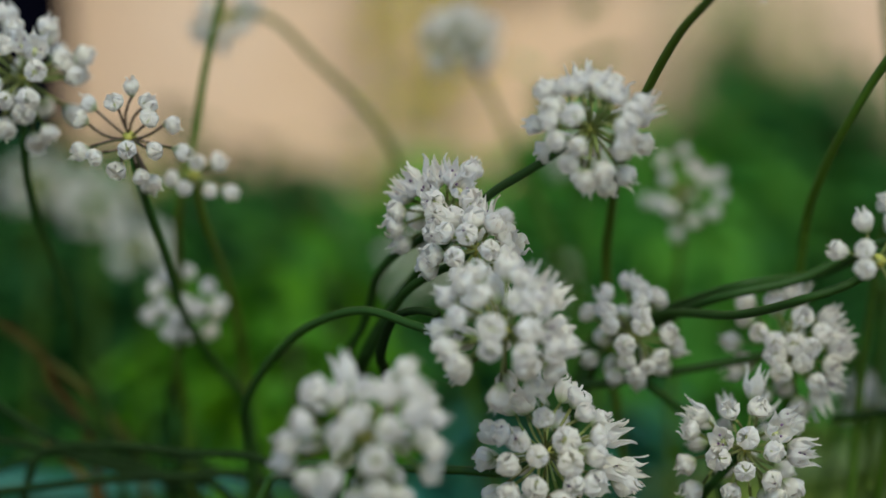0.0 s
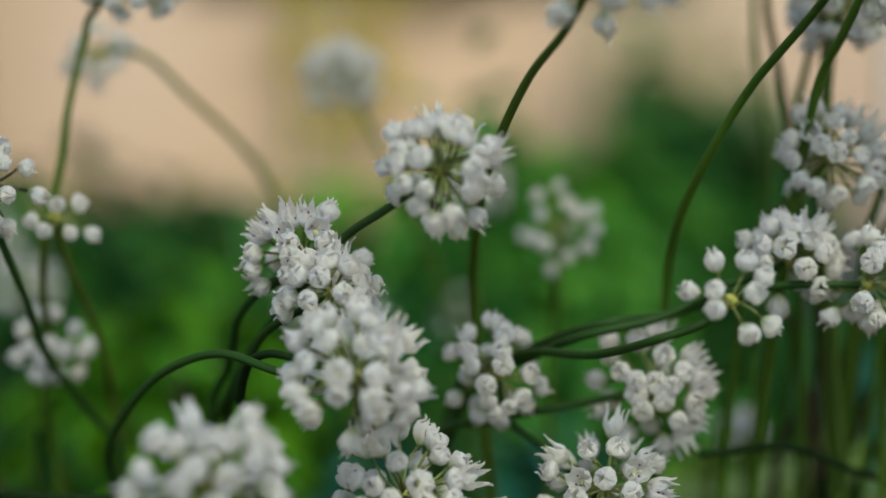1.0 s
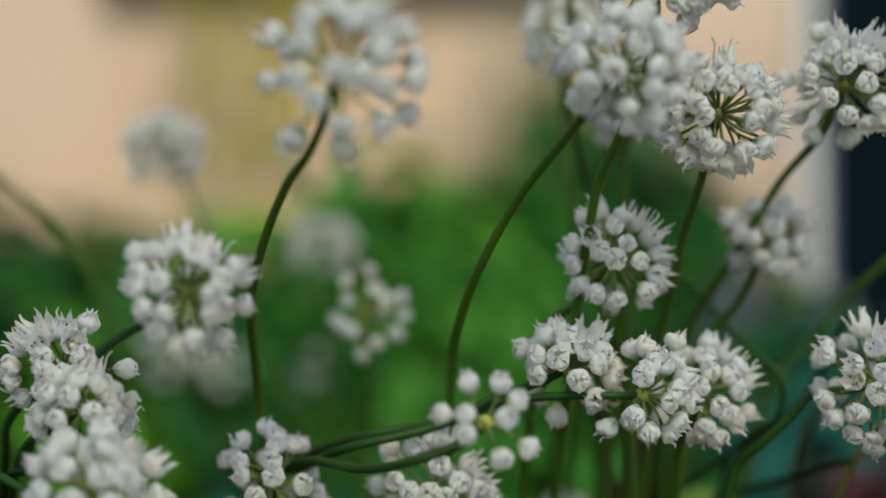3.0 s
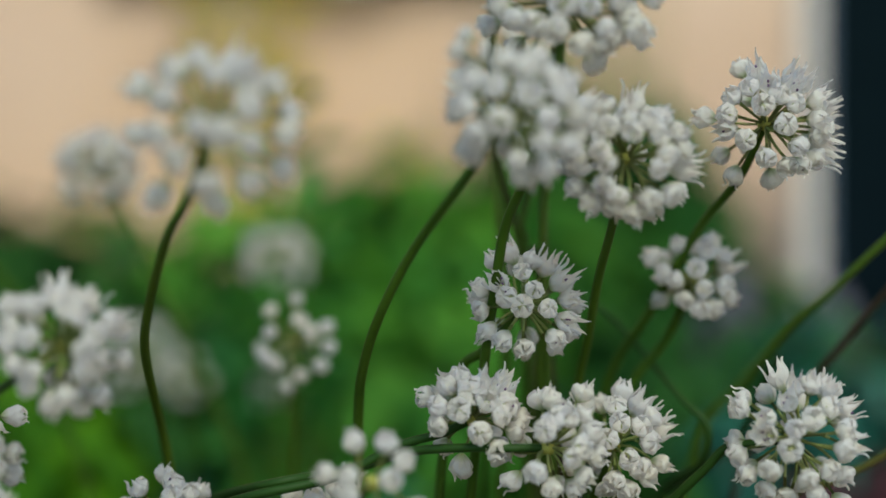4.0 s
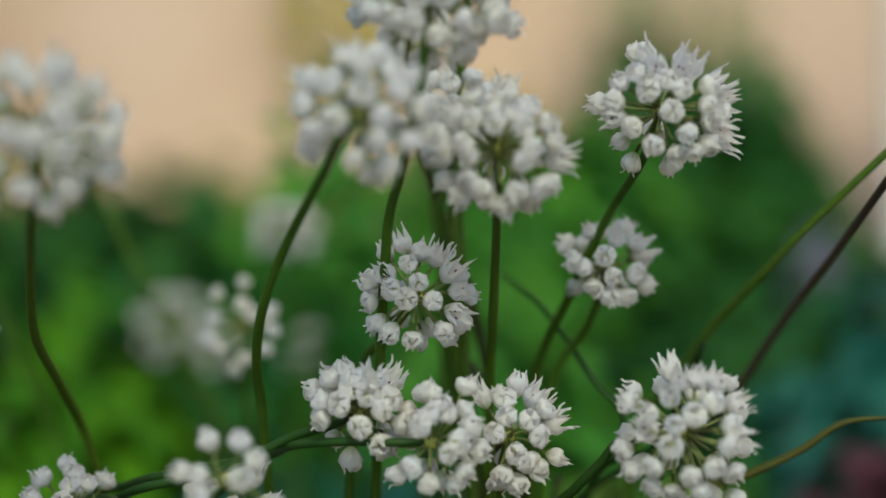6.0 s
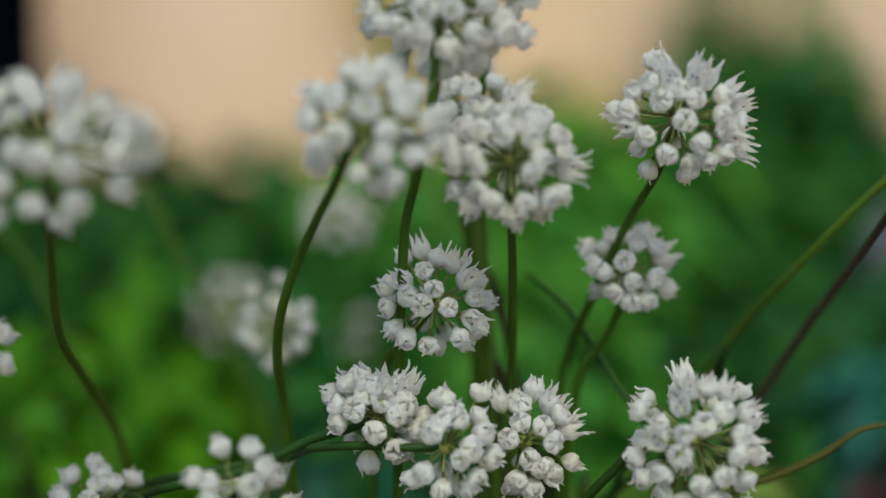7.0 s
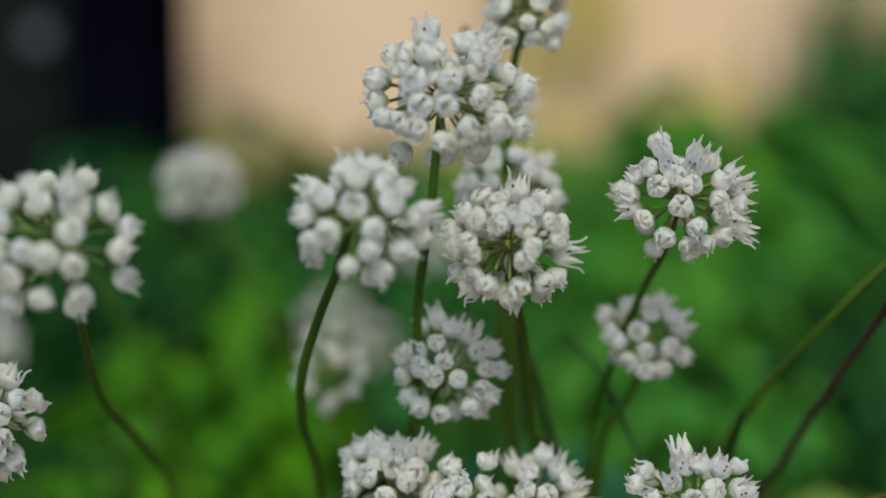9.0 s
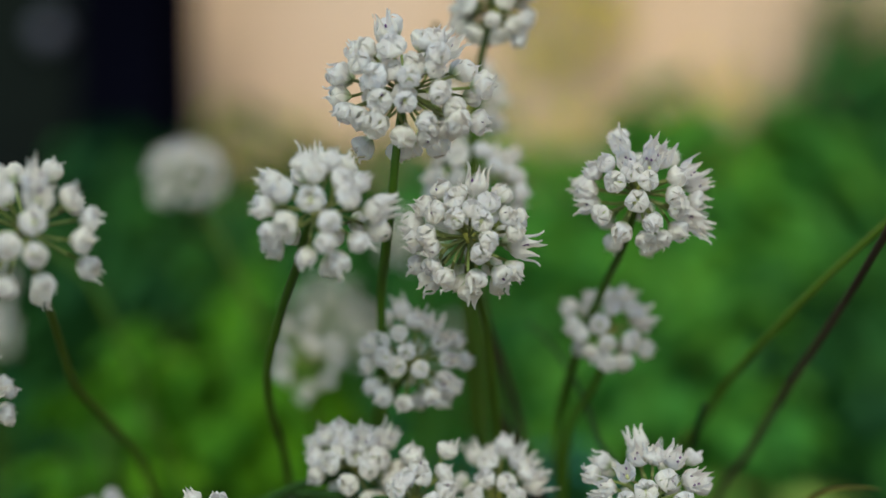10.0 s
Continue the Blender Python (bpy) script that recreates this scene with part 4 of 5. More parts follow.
allium('large white allium umbel on an s-shaped stem',
       (-0.071, -0.098, 0.454), [(-0.079, -0.075, 0.436), (-0.088, -0.050, 0.425), (-0.096, -0.025, 0.408), (-0.100, -0.008, 0.394), (-0.101, 0.025, 0.374), (-0.100, 0.050, 0.354), (-0.050, 0.180, 0.000)],
       cups=[(-95, 48, 23), (-77, 35, 23), (-53, 8, 23), (-21, 24, 23), (0, 10, 23), (-12, -9, 23), (13, -29, 24), (-74, -9, 23), (-56, -18, 23), (-96, -3, 23), (-87, -50, 23), (-44, -43, 23), (-121, 36, 23), (-117, 14, 23), (-126, -12, 23), (-110, -30, 23), (-158, -56, 25), (-180, -8, 21), (59, 63, 21), (136, 22, 22), (135, 52, 22), (56, 20, 20), (-176, 26, 23), (85, -70, 23)],
       flared=[(-49, 48, 23), (-50, 27, 23)],
       buds=[], size=1.16, fine=True)

allium('white allium umbel on a slanting stem',
       (-0.116, -0.060, 0.395), [(-0.131, -0.050, 0.385), (-0.145, -0.028, 0.377), (-0.157, -0.006, 0.364), (-0.172, 0.016, 0.348), (-0.186, 0.038, 0.326), (-0.194, 0.060, 0.306), (-0.220, 0.130, 0.000)],
       cups=[(-164, 34, 19), (-128, 39, 19), (-140, 17, 19), (-112, 41, 19), (-93, 52, 19), (-57, 52, 19), (-79, 35, 19), (-59, 29, 19), (-24, 25, 19), (-48, 14, 19), (-64, -3, 19), (-112, 5, 19), (-131, -18, 19), (-104, -24, 19), (-124, -43, 19), (-107, -66, 19), (-76, -50, 19), (8, -75, 20), (-3, -51, 19), (-58, -24, 19), (-137, 1, 19), (47, 16, 17), (146, -23, 18), (52, -15, 18), (80, 46, 19), (113, -10, 18), (9, -14, 19), (60, -47, 18), (13, 15, 19), (167, 3, 18)],
       flared=[(-20, 15, 19), (-41, -14, 19), (134, 30, 18), (25, 53, 17), (130, 76, 18)],
       buds=[(130, -72, 17), (96, 17, 17), (105, -42, 17), (83, -9, 19)], size=1.02, fine=True, green=STEM_GREEN_SHADED)

allium('white allium umbel with its florets in an arch',
       (-0.158, -0.012, 0.372), [(-0.165, -0.006, 0.365), (-0.174, 0.004, 0.360), (-0.181, 0.016, 0.352), (-0.183, 0.026, 0.344), (-0.186, 0.038, 0.335), (-0.192, 0.052, 0.323), (-0.200, 0.130, 0.000)],
       cups=[(-166, 5, 19), (-173, -14, 19), (-39, 51, 19), (-62, 11, 19), (-102, 11, 19), (-99, -5, 19), (-99, -22, 19), (-83, -11, 19), (119, -44, 18), (66, -47, 19), (95, -14, 18), (10, -1, 20), (50, -20, 17), (125, -1, 18), (160, -35, 19)],
       flared=[(179, 25, 19), (-147, 40, 19), (-113, 46, 19), (-115, 26, 19), (-86, 46, 19), (-71, 32, 19)],
       buds=[], size=1.1, fine=True, green=STEM_GREEN_SHADED)

allium('white allium umbel squeezed between its neighbours',
       (-0.149, -0.030, 0.360), [(-0.155, -0.028, 0.356), (-0.164, -0.018, 0.352), (-0.172, -0.004, 0.346), (-0.177, 0.010, 0.338), (-0.182, 0.030, 0.328), (-0.187, 0.050, 0.317), (-0.200, 0.140, 0.000)],
       cups=[(-138, 17, 16), (-167, -4, 16), (177, -18, 18), (-90, 42, 16), (-68, 30, 16), (-46, 20, 16), (-8, 9, 16), (-114, -32, 16), (-80, -53, 16), (-53, -28, 16), (-121, -8, 16), (-78, 0, 16), (-101, 16, 16), (-45, -8, 16), (27, -23, 16), (19, -56, 15), (63, -14, 14), (121, 25, 16), (140, -67, 14)],
       flared=[(168, 48, 15), (34, 79, 14)],
       buds=[], size=1.1, fine=True, green=STEM_GREEN_SHADED)

allium('narrow white allium umbel of small florets',
       (-0.095, 0.015, 0.333), [(-0.090, 0.020, 0.318), (-0.080, 0.025, 0.310), (-0.068, 0.030, 0.299), (-0.040, 0.060, 0.000)],
       cups=[(-154, 84, 20), (-74, 70, 19), (-164, 58, 19), (-122, 25, 19), (-117, 12, 19), (-75, 46, 19), (-50, 47, 19), (-86, 27, 19), (-83, 12, 19), (-55, 3, 19), (-59, -23, 19), (-104, -8, 19), (-99, -30, 19), (-88, -48, 19), (-72, -33, 19), (-135, 29, 19), (32, 49, 18), (62, -67, 18), (33, -37, 19), (38, 5, 18), (127, 1, 17), (98, 31, 17), (76, -21, 19), (155, -26, 18), (174, 27, 18), (141, -64, 17), (4, -14, 18), (113, -40, 17)],
       flared=[],
       buds=[], size=0.98, fine=True, green=STEM_GREEN_SHADED)

allium('white allium umbel on a level stem behind another',
       (-0.042, 0.018, 0.328), [(-0.057, 0.020, 0.325), (-0.078, 0.023, 0.321), (-0.099, 0.027, 0.317), (-0.115, 0.030, 0.312), (-0.150, 0.050, 0.000)],
       cups=[(-179, 49, 23), (-120, 54, 22), (-84, 71, 22), (-80, 35, 22), (-132, 19, 22), (-113, 10, 22), (-113, -2, 22), (-97, 7, 22), (-80, 7, 22), (-106, -20, 22), (-72, -31, 22), (-62, 18, 22), (14, -36, 19), (71, 20, 20), (97, 47, 21), (83, -38, 22), (166, -23, 20), (130, -57, 20), (132, -11, 19), (160, 7, 21), (29, 13, 19), (31, -77, 21), (1, -1, 21), (135, 34, 22)],
       flared=[(-45, 39, 22), (-38, 13, 22), (-44, 3, 22), (-50, -12, 22), (-38, -31, 22), (-23, -53, 22), (47, 77, 22)],
       buds=[(-90, -10, 22)], size=1.06, fine=True, green=STEM_GREEN_SHADED)

allium('white allium umbel with wide open pointed florets',
       (-0.062, -0.012, 0.297), [(-0.070, -0.008, 0.287), (-0.075, 0.000, 0.277), (-0.090, 0.030, 0.000)],
       cups=[(-117, 40, 22), (-81, 44, 22), (-160, 19, 22), (-93, 15, 22), (-74, -4, 22), (-121, -7, 22), (-174, -13, 22), (-99, -19, 22), (-74, -27, 22), (-33, -37, 22), (-113, -38, 22), (177, -42, 23), (-56, -48, 22), (-85, -64, 22), (142, 5, 19), (77, -11, 19), (100, 18, 19), (32, -25, 20), (16, 22, 21), (35, -60, 21), (61, 14, 21), (105, -21, 21), (128, -67, 22)],
       flared=[(-160, 35, 22), (-19, 83, 23), (-125, 10, 22), (-41, 35, 22), (-58, 23, 22), (-37, 6, 22), (-37, -6, 22), (55, 48, 20), (144, 37, 19), (108, 50, 19)],
       buds=[], size=1.05, fine=True, green=STEM_GREEN_SHADED)

allium('dense white allium umbel on a looping stem',
       (-0.141, -0.060, 0.334), [(-0.152, -0.050, 0.332), (-0.167, -0.033, 0.336), (-0.185, -0.017, 0.341), (-0.204, 0.000, 0.335), (-0.218, 0.017, 0.322), (-0.226, 0.033, 0.308), (-0.226, 0.050, 0.291), (-0.220, 0.140, 0.000)],
       cups=[(-152, 61, 22), (-118, 33, 22), (-71, 56, 22), (-83, 30, 22), (-59, 21, 22), (-104, 2, 22), (-75, 2, 22), (-77, -15, 22), (-70, -29, 22), (-42, -15, 22), (-27, -10, 22), (-29, -33, 22), (-179, 32, 22), (-141, 16, 22), (-150, -10, 22), (-143, -29, 22), (-107, -16, 22), (-153, 49, 22), (134, -6, 19), (91, -47, 22), (107, -81, 21), (63, 12, 20), (26, -31, 22), (125, 25, 20), (162, 4, 22), (92, -7, 20), (73, 85, 21), (34, -1, 22), (159, -40, 20), (11, -60, 20)],
       flared=[(-53, 42, 22), (-47, 3, 22), (57, 51, 20), (21, 34, 22), (107, 57, 19)],
       buds=[(5, 4, 19), (59, -26, 20), (88, 29, 20)], size=1.16, fine=True, green=STEM_GREEN_SHADED)

allium('broad white allium umbel low among the stems',
       (-0.182, -0.095, 0.306), [(-0.183, -0.090, 0.296), (-0.182, -0.060, 0.282), (-0.190, -0.020, 0.000)],
       cups=[(-143, 37, 23), (-113, 32, 23), (-89, 37, 23), (-69, 32, 23), (-5, 62, 23), (-35, 38, 23), (-44, 19, 23), (-18, 12, 23), (-72, 10, 23), (-99, 14, 23), (-105, -2, 23), (-80, -20, 23), (-77, -43, 23), (-23, -13, 23), (0, -28, 23), (-142, 11, 23), (-161, -5, 23), (178, -19, 25), (-149, -35, 23), (-115, -31, 23), (-139, -46, 23), (-35, -51, 23), (162, 36, 21), (94, -51, 22), (27, -6, 20), (136, -82, 20), (57, -8, 20), (157, -46, 22), (95, 16, 21), (10, 26, 20)],
       flared=[(132, 67, 21)],
       buds=[(18, -60, 23), (50, 44, 23), (111, -19, 22), (145, -3, 21), (125, 24, 23), (54, -41, 21)], size=1.12, fine=True)

allium('dense white allium umbel pressed against its neighbours',
       (-0.127, -0.030, 0.297), [(-0.138, -0.020, 0.290), (-0.154, -0.013, 0.290), (-0.183, -0.007, 0.290), (-0.215, 0.000, 0.286), (-0.240, 0.030, 0.000)],
       cups=[(-130, 18, 24), (-113, 11, 24), (-99, 2, 24), (-125, -8, 24), (-100, -26, 24), (-130, -28, 24), (-120, 46, 24), (-93, 29, 24), (-75, 15, 24), (-46, 18, 24), (-55, 35, 24), (-76, -6, 24), (-51, -2, 24), (-47, -23, 24), (0, -22, 28), (-83, -34, 24), (-70, -19, 24), (115, 42, 22), (65, -83, 23), (52, -42, 22), (152, 19, 22), (76, 20, 22), (104, -16, 23), (117, 9, 22), (19, 29, 23), (59, 57, 24), (163, -39, 24), (45, 2, 21), (140, -10, 24), (115, 84, 22)],
       flared=[(-18, 13, 24), (-20, -9, 24), (0, -12, 30), (158, 48, 23)],
       buds=[(176, -7, 22), (105, -55, 24), (9, -57, 24), (72, -13, 22), (-13, 58, 22)], size=1.14, fine=True, green=STEM_GREEN_SHADED)

allium('full white allium umbel on a bowed stem',
       (-0.299, 0.012, 0.418), [(-0.300, 0.020, 0.393), (-0.300, 0.036, 0.376), (-0.296, 0.052, 0.359), (-0.292, 0.068, 0.339), (-0.292, 0.084, 0.322), (-0.284, 0.100, 0.299), (-0.240, 0.160, 0.000)],
       cups=[(-94, 46, 23), (-172, 76, 24), (-40, 16, 23), (-31, -1, 23), (-69, -2, 23), (-96, 22, 23), (-72, -24, 23), (-93, -22, 23), (-105, -7, 23), (-75, -40, 23), (-103, -54, 23), (-31, -61, 23), (12, -80, 23), (-128, 17, 23), (-133, -7, 23), (-133, -31, 23), (-140, -57, 23), (3, 21, 23), (77, -20, 21), (150, 20, 23), (101, 21, 22), (64, 28, 22), (132, -51, 21), (14, -30, 21), (32, 13, 21), (174, -10, 23), (143, -10, 23), (51, 57, 21), (108, -11, 23), (-39, 57, 22)],
       flared=[(-66, 28, 23), (-80, 30, 23), (150, 49, 20)],
       buds=[(-164, 37, 21)], size=1.06, fine=True, green=STEM_GREEN_SHADED)

allium('sparse white allium umbel with bare brownish pedicels',
       (-0.261, -0.005, 0.397), [(-0.258, 0.005, 0.380), (-0.253, 0.025, 0.360), (-0.249, 0.050, 0.339), (-0.239, 0.080, 0.319), (-0.230, 0.100, 0.302), (-0.210, 0.150, 0.000)],
       cups=[(-75, 58, 19), (-101, 36, 19), (-56, 40, 19), (-60, 17, 19), (-31, 15, 19), (-177, 38, 19), (-157, 15, 19), (-150, -14, 19), (-123, -23, 19), (-85, -15, 19), (-59, -20, 19), (0, -12, 19), (-98, -43, 19), (-68, -51, 19), (-29, -60, 19), (54, -58, 19)],
       flared=[],
       buds=[], size=0.9, fine=True, green=STEM_GREEN_SHADED, stalks=BROWN_PEDICELS)

allium('tiny white allium umbel with six florets',
       (-0.245, 0.037, 0.388), [(-0.242, 0.045, 0.373), (-0.237, 0.063, 0.356), (-0.233, 0.082, 0.335), (-0.232, 0.100, 0.314), (-0.210, 0.150, 0.000)],
       cups=[(-79, 14, 16), (-49, 18, 16), (-56, -25, 16), (-17, -23, 16), (-111, -7, 16), (-93, -18, 16)],
       flared=[],
       buds=[], size=0.85, fine=True)

allium('white allium umbel high on an upright stem',
       (-0.219, 0.045, 0.475), [(-0.235, 0.050, 0.460), (-0.237, 0.050, 0.452), (-0.243, 0.050, 0.425), (-0.246, 0.050, 0.403), (-0.251, 0.050, 0.383), (-0.256, 0.090, 0.339), (-0.261, 0.120, 0.311), (-0.258, 0.150, 0.287), (-0.250, 0.200, 0.000)],
       cups=[(-82, 7, 19), (-139, 18, 20), (-12, -2, 21), (52, 22, 20), (116, -41, 21), (-9, -47, 19), (-45, -15, 20), (53, 49, 19), (-79, -43, 20), (58, -43, 20), (41, -8, 19), (112, 22, 19), (15, -21, 19), (-177, -30, 20), (125, -9, 18), (84, 7, 20), (-174, 26, 20), (-106, -12, 20), (150, -26, 19), (144, 10, 20), (19, 9, 18), (-2, 30, 21), (-117, -42, 20), (-145, -24, 18), (75, -18, 19), (-43, 14, 21), (-119, 41, 20), (-163, 0, 21), (-67, 66, 21)],
       flared=[(-36, 44, 19), (130, 52, 19), (-83, 40, 20), (-145, 68, 21), (69, 78, 19)],
       buds=[], size=1.0)

allium('small white allium umbel on an outward leaning stem',
       (-0.245, 0.139, 0.460), [(-0.228, 0.140, 0.460), (-0.208, 0.150, 0.443), (-0.190, 0.160, 0.426), (-0.176, 0.170, 0.406), (-0.060, 0.260, 0.000)],
       cups=[(-159, -20, 14), (-162, -41, 14), (-116, 17, 14), (-84, 51, 14), (-37, 27, 14), (-50, -30, 14), (-35, -15, 14), (-72, -42, 14), (-107, -31, 14), (-125, -2, 14), (-2, 17, 15), (108, -74, 14), (68, 21, 14), (155, -28, 14)],
       flared=[],
       buds=[], size=0.88)

allium('round white allium umbel in the rear row',
       (-0.148, 0.204, 0.459), [(-0.133, 0.204, 0.432), (-0.123, 0.208, 0.409), (-0.113, 0.213, 0.388), (-0.103, 0.222, 0.363), (-0.090, 0.238, 0.325), (-0.080, 0.260, 0.000)],
       cups=[(-119, 20, 17), (-85, -1, 15), (168, 29, 16), (163, -43, 17), (-66, -34, 17), (-138, -45, 16), (177, 0, 15), (-67, 28, 17), (-99, -24, 17), (-26, -16, 17), (36, -29, 15), (79, 9, 17), (51, -5, 16), (120, -9, 16), (33, 24, 16), (-129, 46, 17), (-161, 35, 17), (-1, 17, 18), (113, 20, 17), (-6, -48, 15), (92, 39, 17), (88, -42, 17), (-158, -21, 16), (19, -4, 17), (-145, 12, 17), (147, 0, 17), (-39, 16, 15), (-56, -9, 17), (-112, -2, 17), (-75, 12, 18), (-20, 34, 17), (-150, -33, 17), (-40, -30, 17), (-105, 36, 18), (15, -22, 17), (-170, 14, 18)],
       flared=[(-43, 66, 16), (51, 52, 16), (165, 84, 15), (170, 56, 16), (9, 46, 15), (-90, 50, 17)],
       buds=[], size=0.84)

allium('loose white allium umbel set back from the others',
       (-0.062, 0.130, 0.389), [(-0.062, 0.135, 0.363), (-0.063, 0.150, 0.336), (-0.060, 0.180, 0.000)],
       cups=[(-85, 87, 18), (-141, 48, 18), (-119, 12, 18), (-79, 32, 18), (-42, 24, 18), (-36, -5, 18), (-46, -29, 18), (-76, -47, 18), (-114, -29, 18), (-130, -20, 18), (-122, -75, 18), (-65, 16, 18), (73, 4, 17), (154, -9, 16)],
       flared=[],
       buds=[], size=0.88)

allium('white allium umbel behind crossing stems',
       (-0.252, 0.085, 0.343), [(-0.256, 0.090, 0.322), (-0.254, 0.100, 0.301), (-0.260, 0.120, 0.000)],
       cups=[(-158, 30, 16), (-158, 63, 16), (-81, 55, 16), (-52, 29, 16), (-124, -2, 16), (-165, -16, 16), (-92, 5, 16), (-70, -2, 16), (-36, -5, 16), (-124, -42, 16), (-83, -42, 16), (-35, -41, 16), (-100, -17, 16), (45, 3, 16), (120, -56, 15), (88, -6, 15), (155, 29, 16)],
       flared=[],
       buds=[], size=1.0)

allium('pale allium umbel far back in the bed',
       (-0.164, 0.452, 0.367), [(-0.158, 0.464, 0.336), (-0.155, 0.487, 0.300), (-0.158, 0.510, 0.000)],
       cups=[(-115, 30, 22), (-89, -10, 23), (103, 29, 20), (78, 14, 21), (-178, 23, 23), (71, -44, 23), (-5, 17, 20), (111, -39, 22), (-168, -22, 21), (138, 27, 22), (70, -13, 21), (-146, 15, 20), (29, -29, 21), (-118, -44, 22), (131, -13, 23), (26, 7, 23), (-45, 38, 21), (-142, 60, 20), (-14, -32, 22), (153, -45, 21), (-53, -15, 22), (99, -8, 21)],
       flared=[(15, 58, 22), (-56, 71, 22), (72, 72, 21), (153, 63, 23)],
       buds=[], size=1.0)

allium('pale round allium umbel at the back of the bed',
       (-0.083, 0.345, 0.423), [(-0.082, 0.350, 0.392), (-0.082, 0.360, 0.358), (-0.080, 0.380, 0.000)],
       cups=[(174, -29, 17), (-130, -5, 15), (-67, 4, 15), (72, -16, 16), (-21, -22, 16), (143, 5, 15), (20, 8, 17), (23, 53, 15), (92, 5, 16), (-78, 50, 15), (18, -34, 17), (124, 45, 15), (141, -24, 16), (-175, 0, 15), (176, 26, 16), (67, 18, 15), (-148, -26, 16), (-78, -43, 15)],
       flared=[(-36, 31, 16), (-167, 51, 15)],
       buds=[], size=1.0)

allium('pale allium umbel at the back of the bed',
       (-0.087, 0.435, 0.356), [(-0.084, 0.440, 0.325), (-0.082, 0.452, 0.286), (-0.076, 0.480, 0.000)],
       cups=[(46, -14, 14), (-82, 64, 16), (137, -33, 16), (-79, 1, 14), (173, -40, 15), (125, 37, 14), (59, 62, 15), (21, -39, 15), (-7, 16, 14), (-111, -7, 14), (-143, 4, 15), (67, -35, 14)],
       flared=[],
       buds=[], size=1.0)

allium('pale allium umbel beside a dark post',
       (-0.330, 0.340, 0.394), [(-0.329, 0.340, 0.364), (-0.329, 0.350, 0.330), (-0.350, 0.370, 0.000)],
       cups=[(-3, 50, 19), (-32, 29, 17), (88, 21, 17), (41, 4, 17), (4, -45, 19), (-175, 7, 17), (134, -30, 17), (-58, -9, 17), (58, -22, 17), (-146, 11, 18), (-77, 58, 18), (171, 31, 18), (11, 18, 18), (-31, -40, 18), (-96, 33, 17), (-131, 64, 17), (150, -5, 18), (-6, -10, 18), (-129, -15, 18), (-115, 9, 18), (125, 6, 17), (-148, -39, 17), (-91, -42, 18)],
       flared=[(92, 57, 19)],
       buds=[], size=0.95)

allium('pale allium umbel low at the back',
       (-0.298, 0.293, 0.372), [(-0.297, 0.293, 0.345), (-0.297, 0.303, 0.315), (-0.306, 0.323, 0.000)],
       cups=[(106, 10, 14), (139, -26, 14), (55, 24, 14), (-138, -39, 15), (-14, -26, 14), (172, 14, 15), (-50, -28, 13), (33, -44, 13), (68, -26, 14), (177, -25, 15), (-19, 7, 14), (-160, 27, 13), (-48, 18, 13), (-68, -2, 14)],
       flared=[(-66, 69, 13), (179, 47, 14), (76, 50, 14), (-26, 38, 15)],
       buds=[], size=0.9)

allium('pale allium umbel behind a full one',
       (-0.364, 0.362, 0.407), [(-0.364, 0.362, 0.375), (-0.364, 0.372, 0.340), (-0.384, 0.392, 0.000)],
       cups=[(147, -23, 17), (57, -30, 16), (135, 42, 18), (16, -35, 18), (88, 33, 17), (-159, 51, 16), (-37, 14, 18), (39, 9, 16), (-92, -36, 18), (-111, -1, 16), (140, 7, 18), (-161, -18, 18), (91, -42, 17), (-150, 23, 18), (168, -45, 16), (-9, -20, 17), (-83, 51, 17), (42, 55, 18), (106, -19, 17), (-137, -34, 16), (6, 13, 18)],
       flared=[(-22, 52, 17)],
       buds=[], size=0.95)

allium('low white allium umbel half hidden by stems',
       (0.016, 0.160, 0.305), [(0.019, 0.165, 0.292), (0.021, 0.170, 0.278), (0.000, 0.190, 0.000)],
       cups=[(-169, 53, 10), (-53, -6, 11), (102, -10, 10), (-95, 17, 10), (-17, 17, 10), (13, 12, 10), (-118, -27, 10), (-44, 43, 10), (149, -6, 10), (-162, -36, 10), (63, 52, 11), (59, -11, 10)],
       flared=[(154, 31, 10), (-29, 73, 10), (-123, 35, 10), (16, 41, 11)],
       buds=[], size=0.8)

allium('pale allium umbel low in the rear row',
       (-0.142, 0.452, 0.356), [(-0.141, 0.458, 0.326), (-0.141, 0.464, 0.293), (-0.146, 0.480, 0.000)],
       cups=[(58, -36, 15), (-37, 2, 15), (-82, -26, 16), (169, 19, 18), (27, 63, 16), (3, 2, 16), (-133, 47, 16)],
       flared=[(88, 54, 16), (134, 39, 16), (-166, 75, 15)],
       buds=[], size=1.0)

allium('white allium umbel on the tallest stem',
       (0.039, 0.030, 0.524), [(0.033, 0.035, 0.506), (0.030, 0.042, 0.485), (0.027, 0.050, 0.463), (0.050, 0.070, 0.000)],
       cups=[(-14, 23, 15), (156, -3, 13), (53, 15, 13), (22, 62, 14), (-12, -48, 15), (15, 22, 14), (-146, -2, 14), (-12, -16, 14), (38, -14, 15), (152, -36, 14), (89, 7, 15), (-125, 58, 15), (119, 72, 14), (-178, 1, 14), (-119, 4, 15), (83, -21, 15), (-119, -42, 14), (-57, 16, 15), (43, -40, 14), (160, 26, 15), (114, -19, 14), (-63, -47, 13), (-155, 27, 14), (-77, -16, 14), (-178, 52, 14), (132, 5, 14), (-153, -29, 15), (120, -47, 14), (-39, -25, 14)],
       flared=[(104, 30, 15), (-91, 38, 15), (-47, 45, 15), (57, 43, 14), (-49, 75, 14)],
       buds=[], size=1.0)

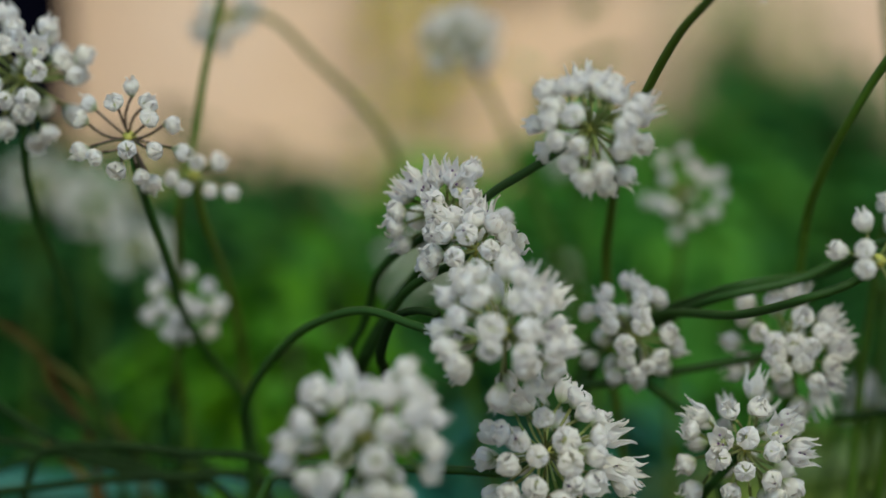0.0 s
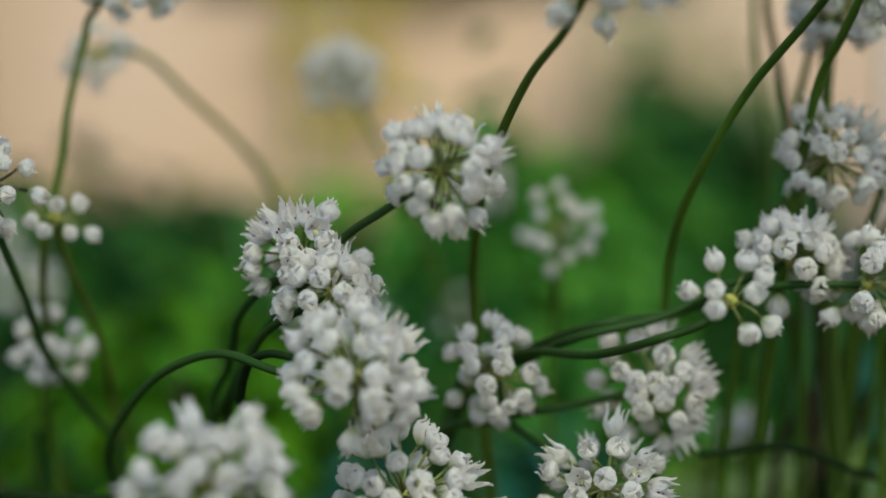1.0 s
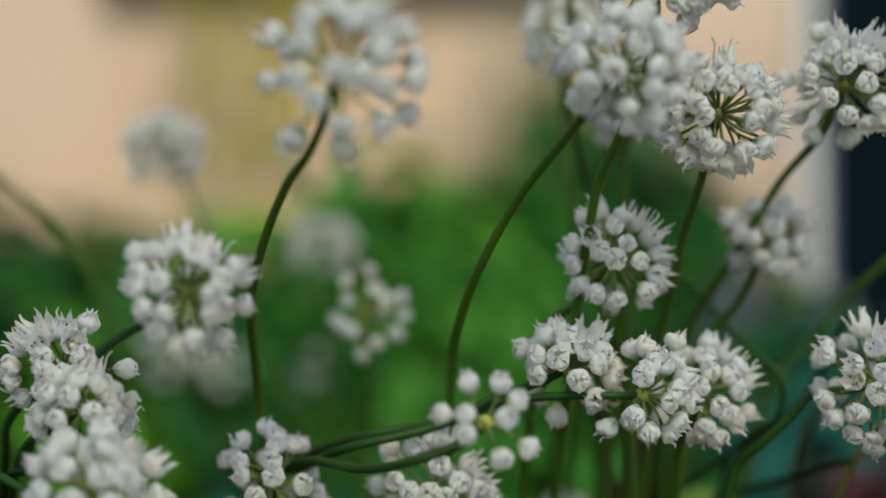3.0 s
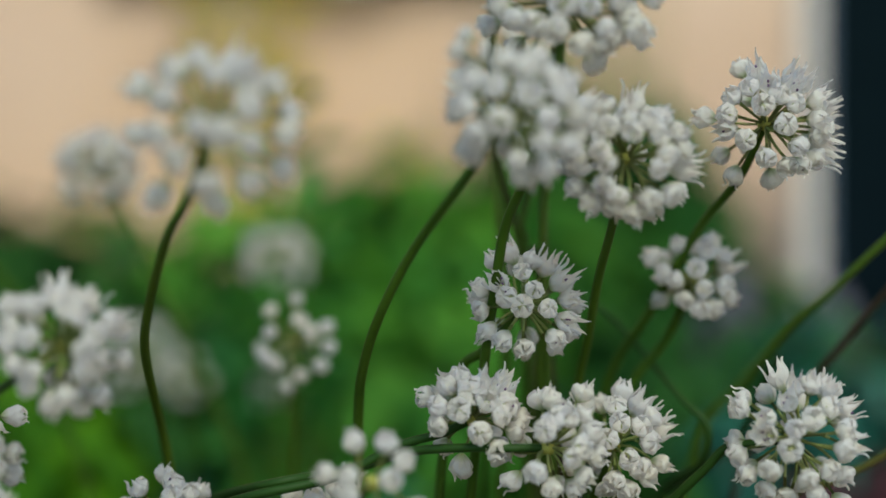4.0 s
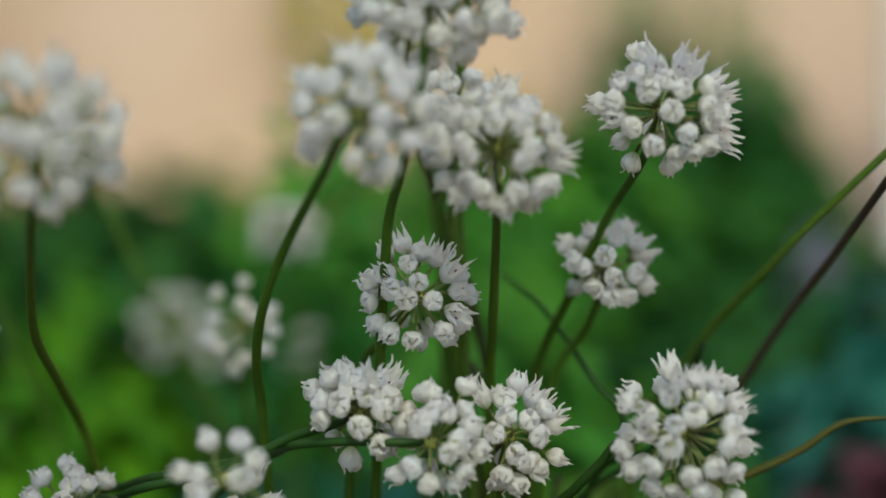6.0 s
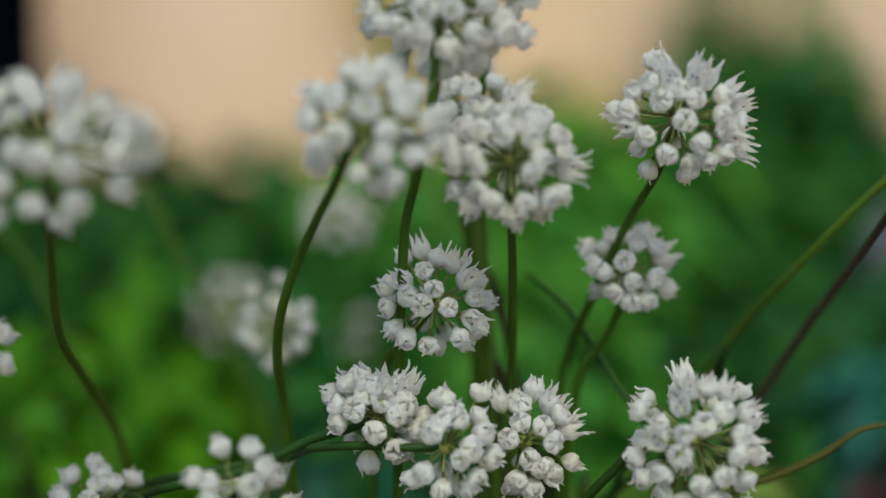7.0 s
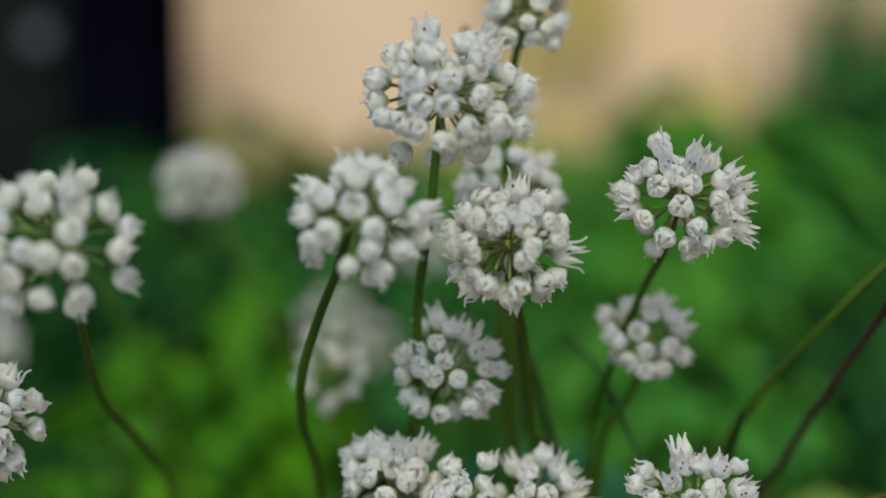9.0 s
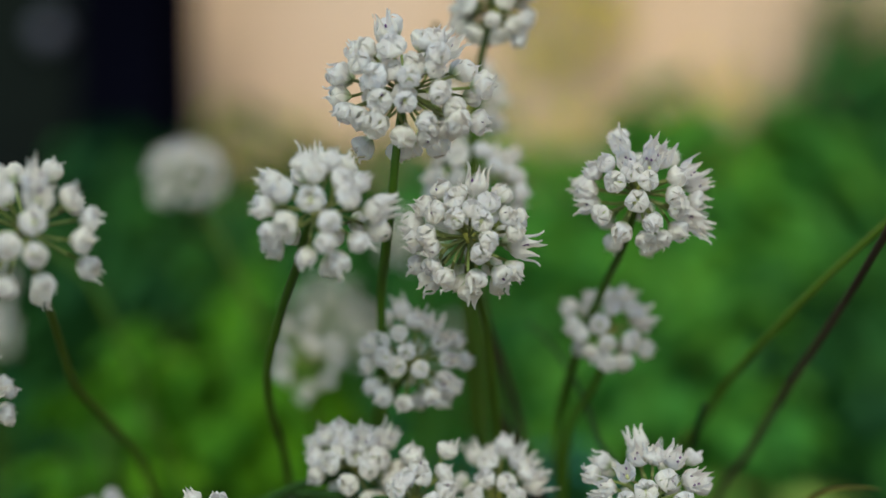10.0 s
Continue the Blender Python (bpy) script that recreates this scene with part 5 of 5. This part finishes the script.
allium('white allium umbel behind a fuller one',
       (0.030, 0.041, 0.4615), [(0.0265, 0.042, 0.438), (0.0262, 0.047, 0.410), (0.0265, 0.058, 0.375), (0.060, 0.120, 0.000)],
       cups=[(126, 21, 17), (52, 72, 16), (73, -13, 18), (-111, -5, 18), (94, -34, 17), (96, 20, 16), (-11, -1, 19), (-167, 18, 18), (19, -48, 16), (-153, -40, 17), (23, 18, 18), (136, -17, 18), (-87, -44, 17), (-74, -19, 19), (155, -49, 18), (-36, -46, 17), (-70, 12, 17), (-64, 63, 18), (16, -20, 17), (-179, -10, 18), (-148, 50, 19), (-38, 1, 17), (60, 15, 18), (106, 54, 18), (104, -7, 17), (-147, -9, 17), (-39, 38, 17), (-108, 44, 18), (-5, 27, 17), (-136, 20, 17)],
       flared=[(165, 68, 17), (26, 45, 19), (71, 41, 18)],
       buds=[(165, 11, 17), (48, -26, 16), (-120, -33, 19), (-14, -27, 18), (171, 40, 19), (-98, 19, 18)], size=1.0)

allium('loose white allium umbel behind taller ones',
       (0.012, 0.100, 0.492), [(0.012, 0.100, 0.477), (0.012, 0.100, 0.457), (0.014, 0.100, 0.437), (0.017, 0.105, 0.402), (0.000, 0.200, 0.000)],
       cups=[(-95, -35, 16), (-8, -37, 15), (-35, 54, 15), (-100, 9, 16), (101, 41, 16), (-103, 56, 17), (46, 30, 16), (-149, 16, 17), (-40, -19, 15), (156, 46, 17), (123, -48, 16), (125, 7, 16), (156, -15, 15), (-164, -27, 16), (34, 64, 17), (-59, 22, 17), (46, -25, 16)],
       flared=[(-10, 8, 15), (92, 4, 17), (174, 16, 16), (-129, -18, 17), (84, -31, 16)],
       buds=[], size=1.0)

allium('white allium umbel at the edge of the bed',
       (0.188, 0.035, 0.470), [(0.149, 0.050, 0.432), (0.130, 0.065, 0.411), (0.114, 0.085, 0.392), (0.102, 0.100, 0.374), (0.089, 0.110, 0.355), (0.060, 0.200, 0.000)],
       cups=[(118, 25, 15), (-99, -39, 13), (175, -11, 14), (40, -21, 14), (152, 31, 13), (-175, 37, 14), (76, -30, 14), (-137, 26, 14), (114, -39, 15), (139, -1, 15), (-64, -3, 14), (-65, 34, 14), (41, 50, 14), (11, 12, 14), (-136, 0, 14), (-137, -29, 15), (83, 69, 15), (0, -37, 14), (-16, 30, 13), (60, 19, 14), (148, -48, 13), (-23, -8, 15), (-96, 15, 15), (-54, -37, 15), (-100, -12, 14), (111, -6, 14), (-162, 9, 14), (-173, -43, 14), (80, 1, 15), (-41, 15, 13)],
       flared=[(169, 69, 15), (-112, 56, 13), (-50, 65, 14), (88, 39, 14)],
       buds=[], size=1.0)
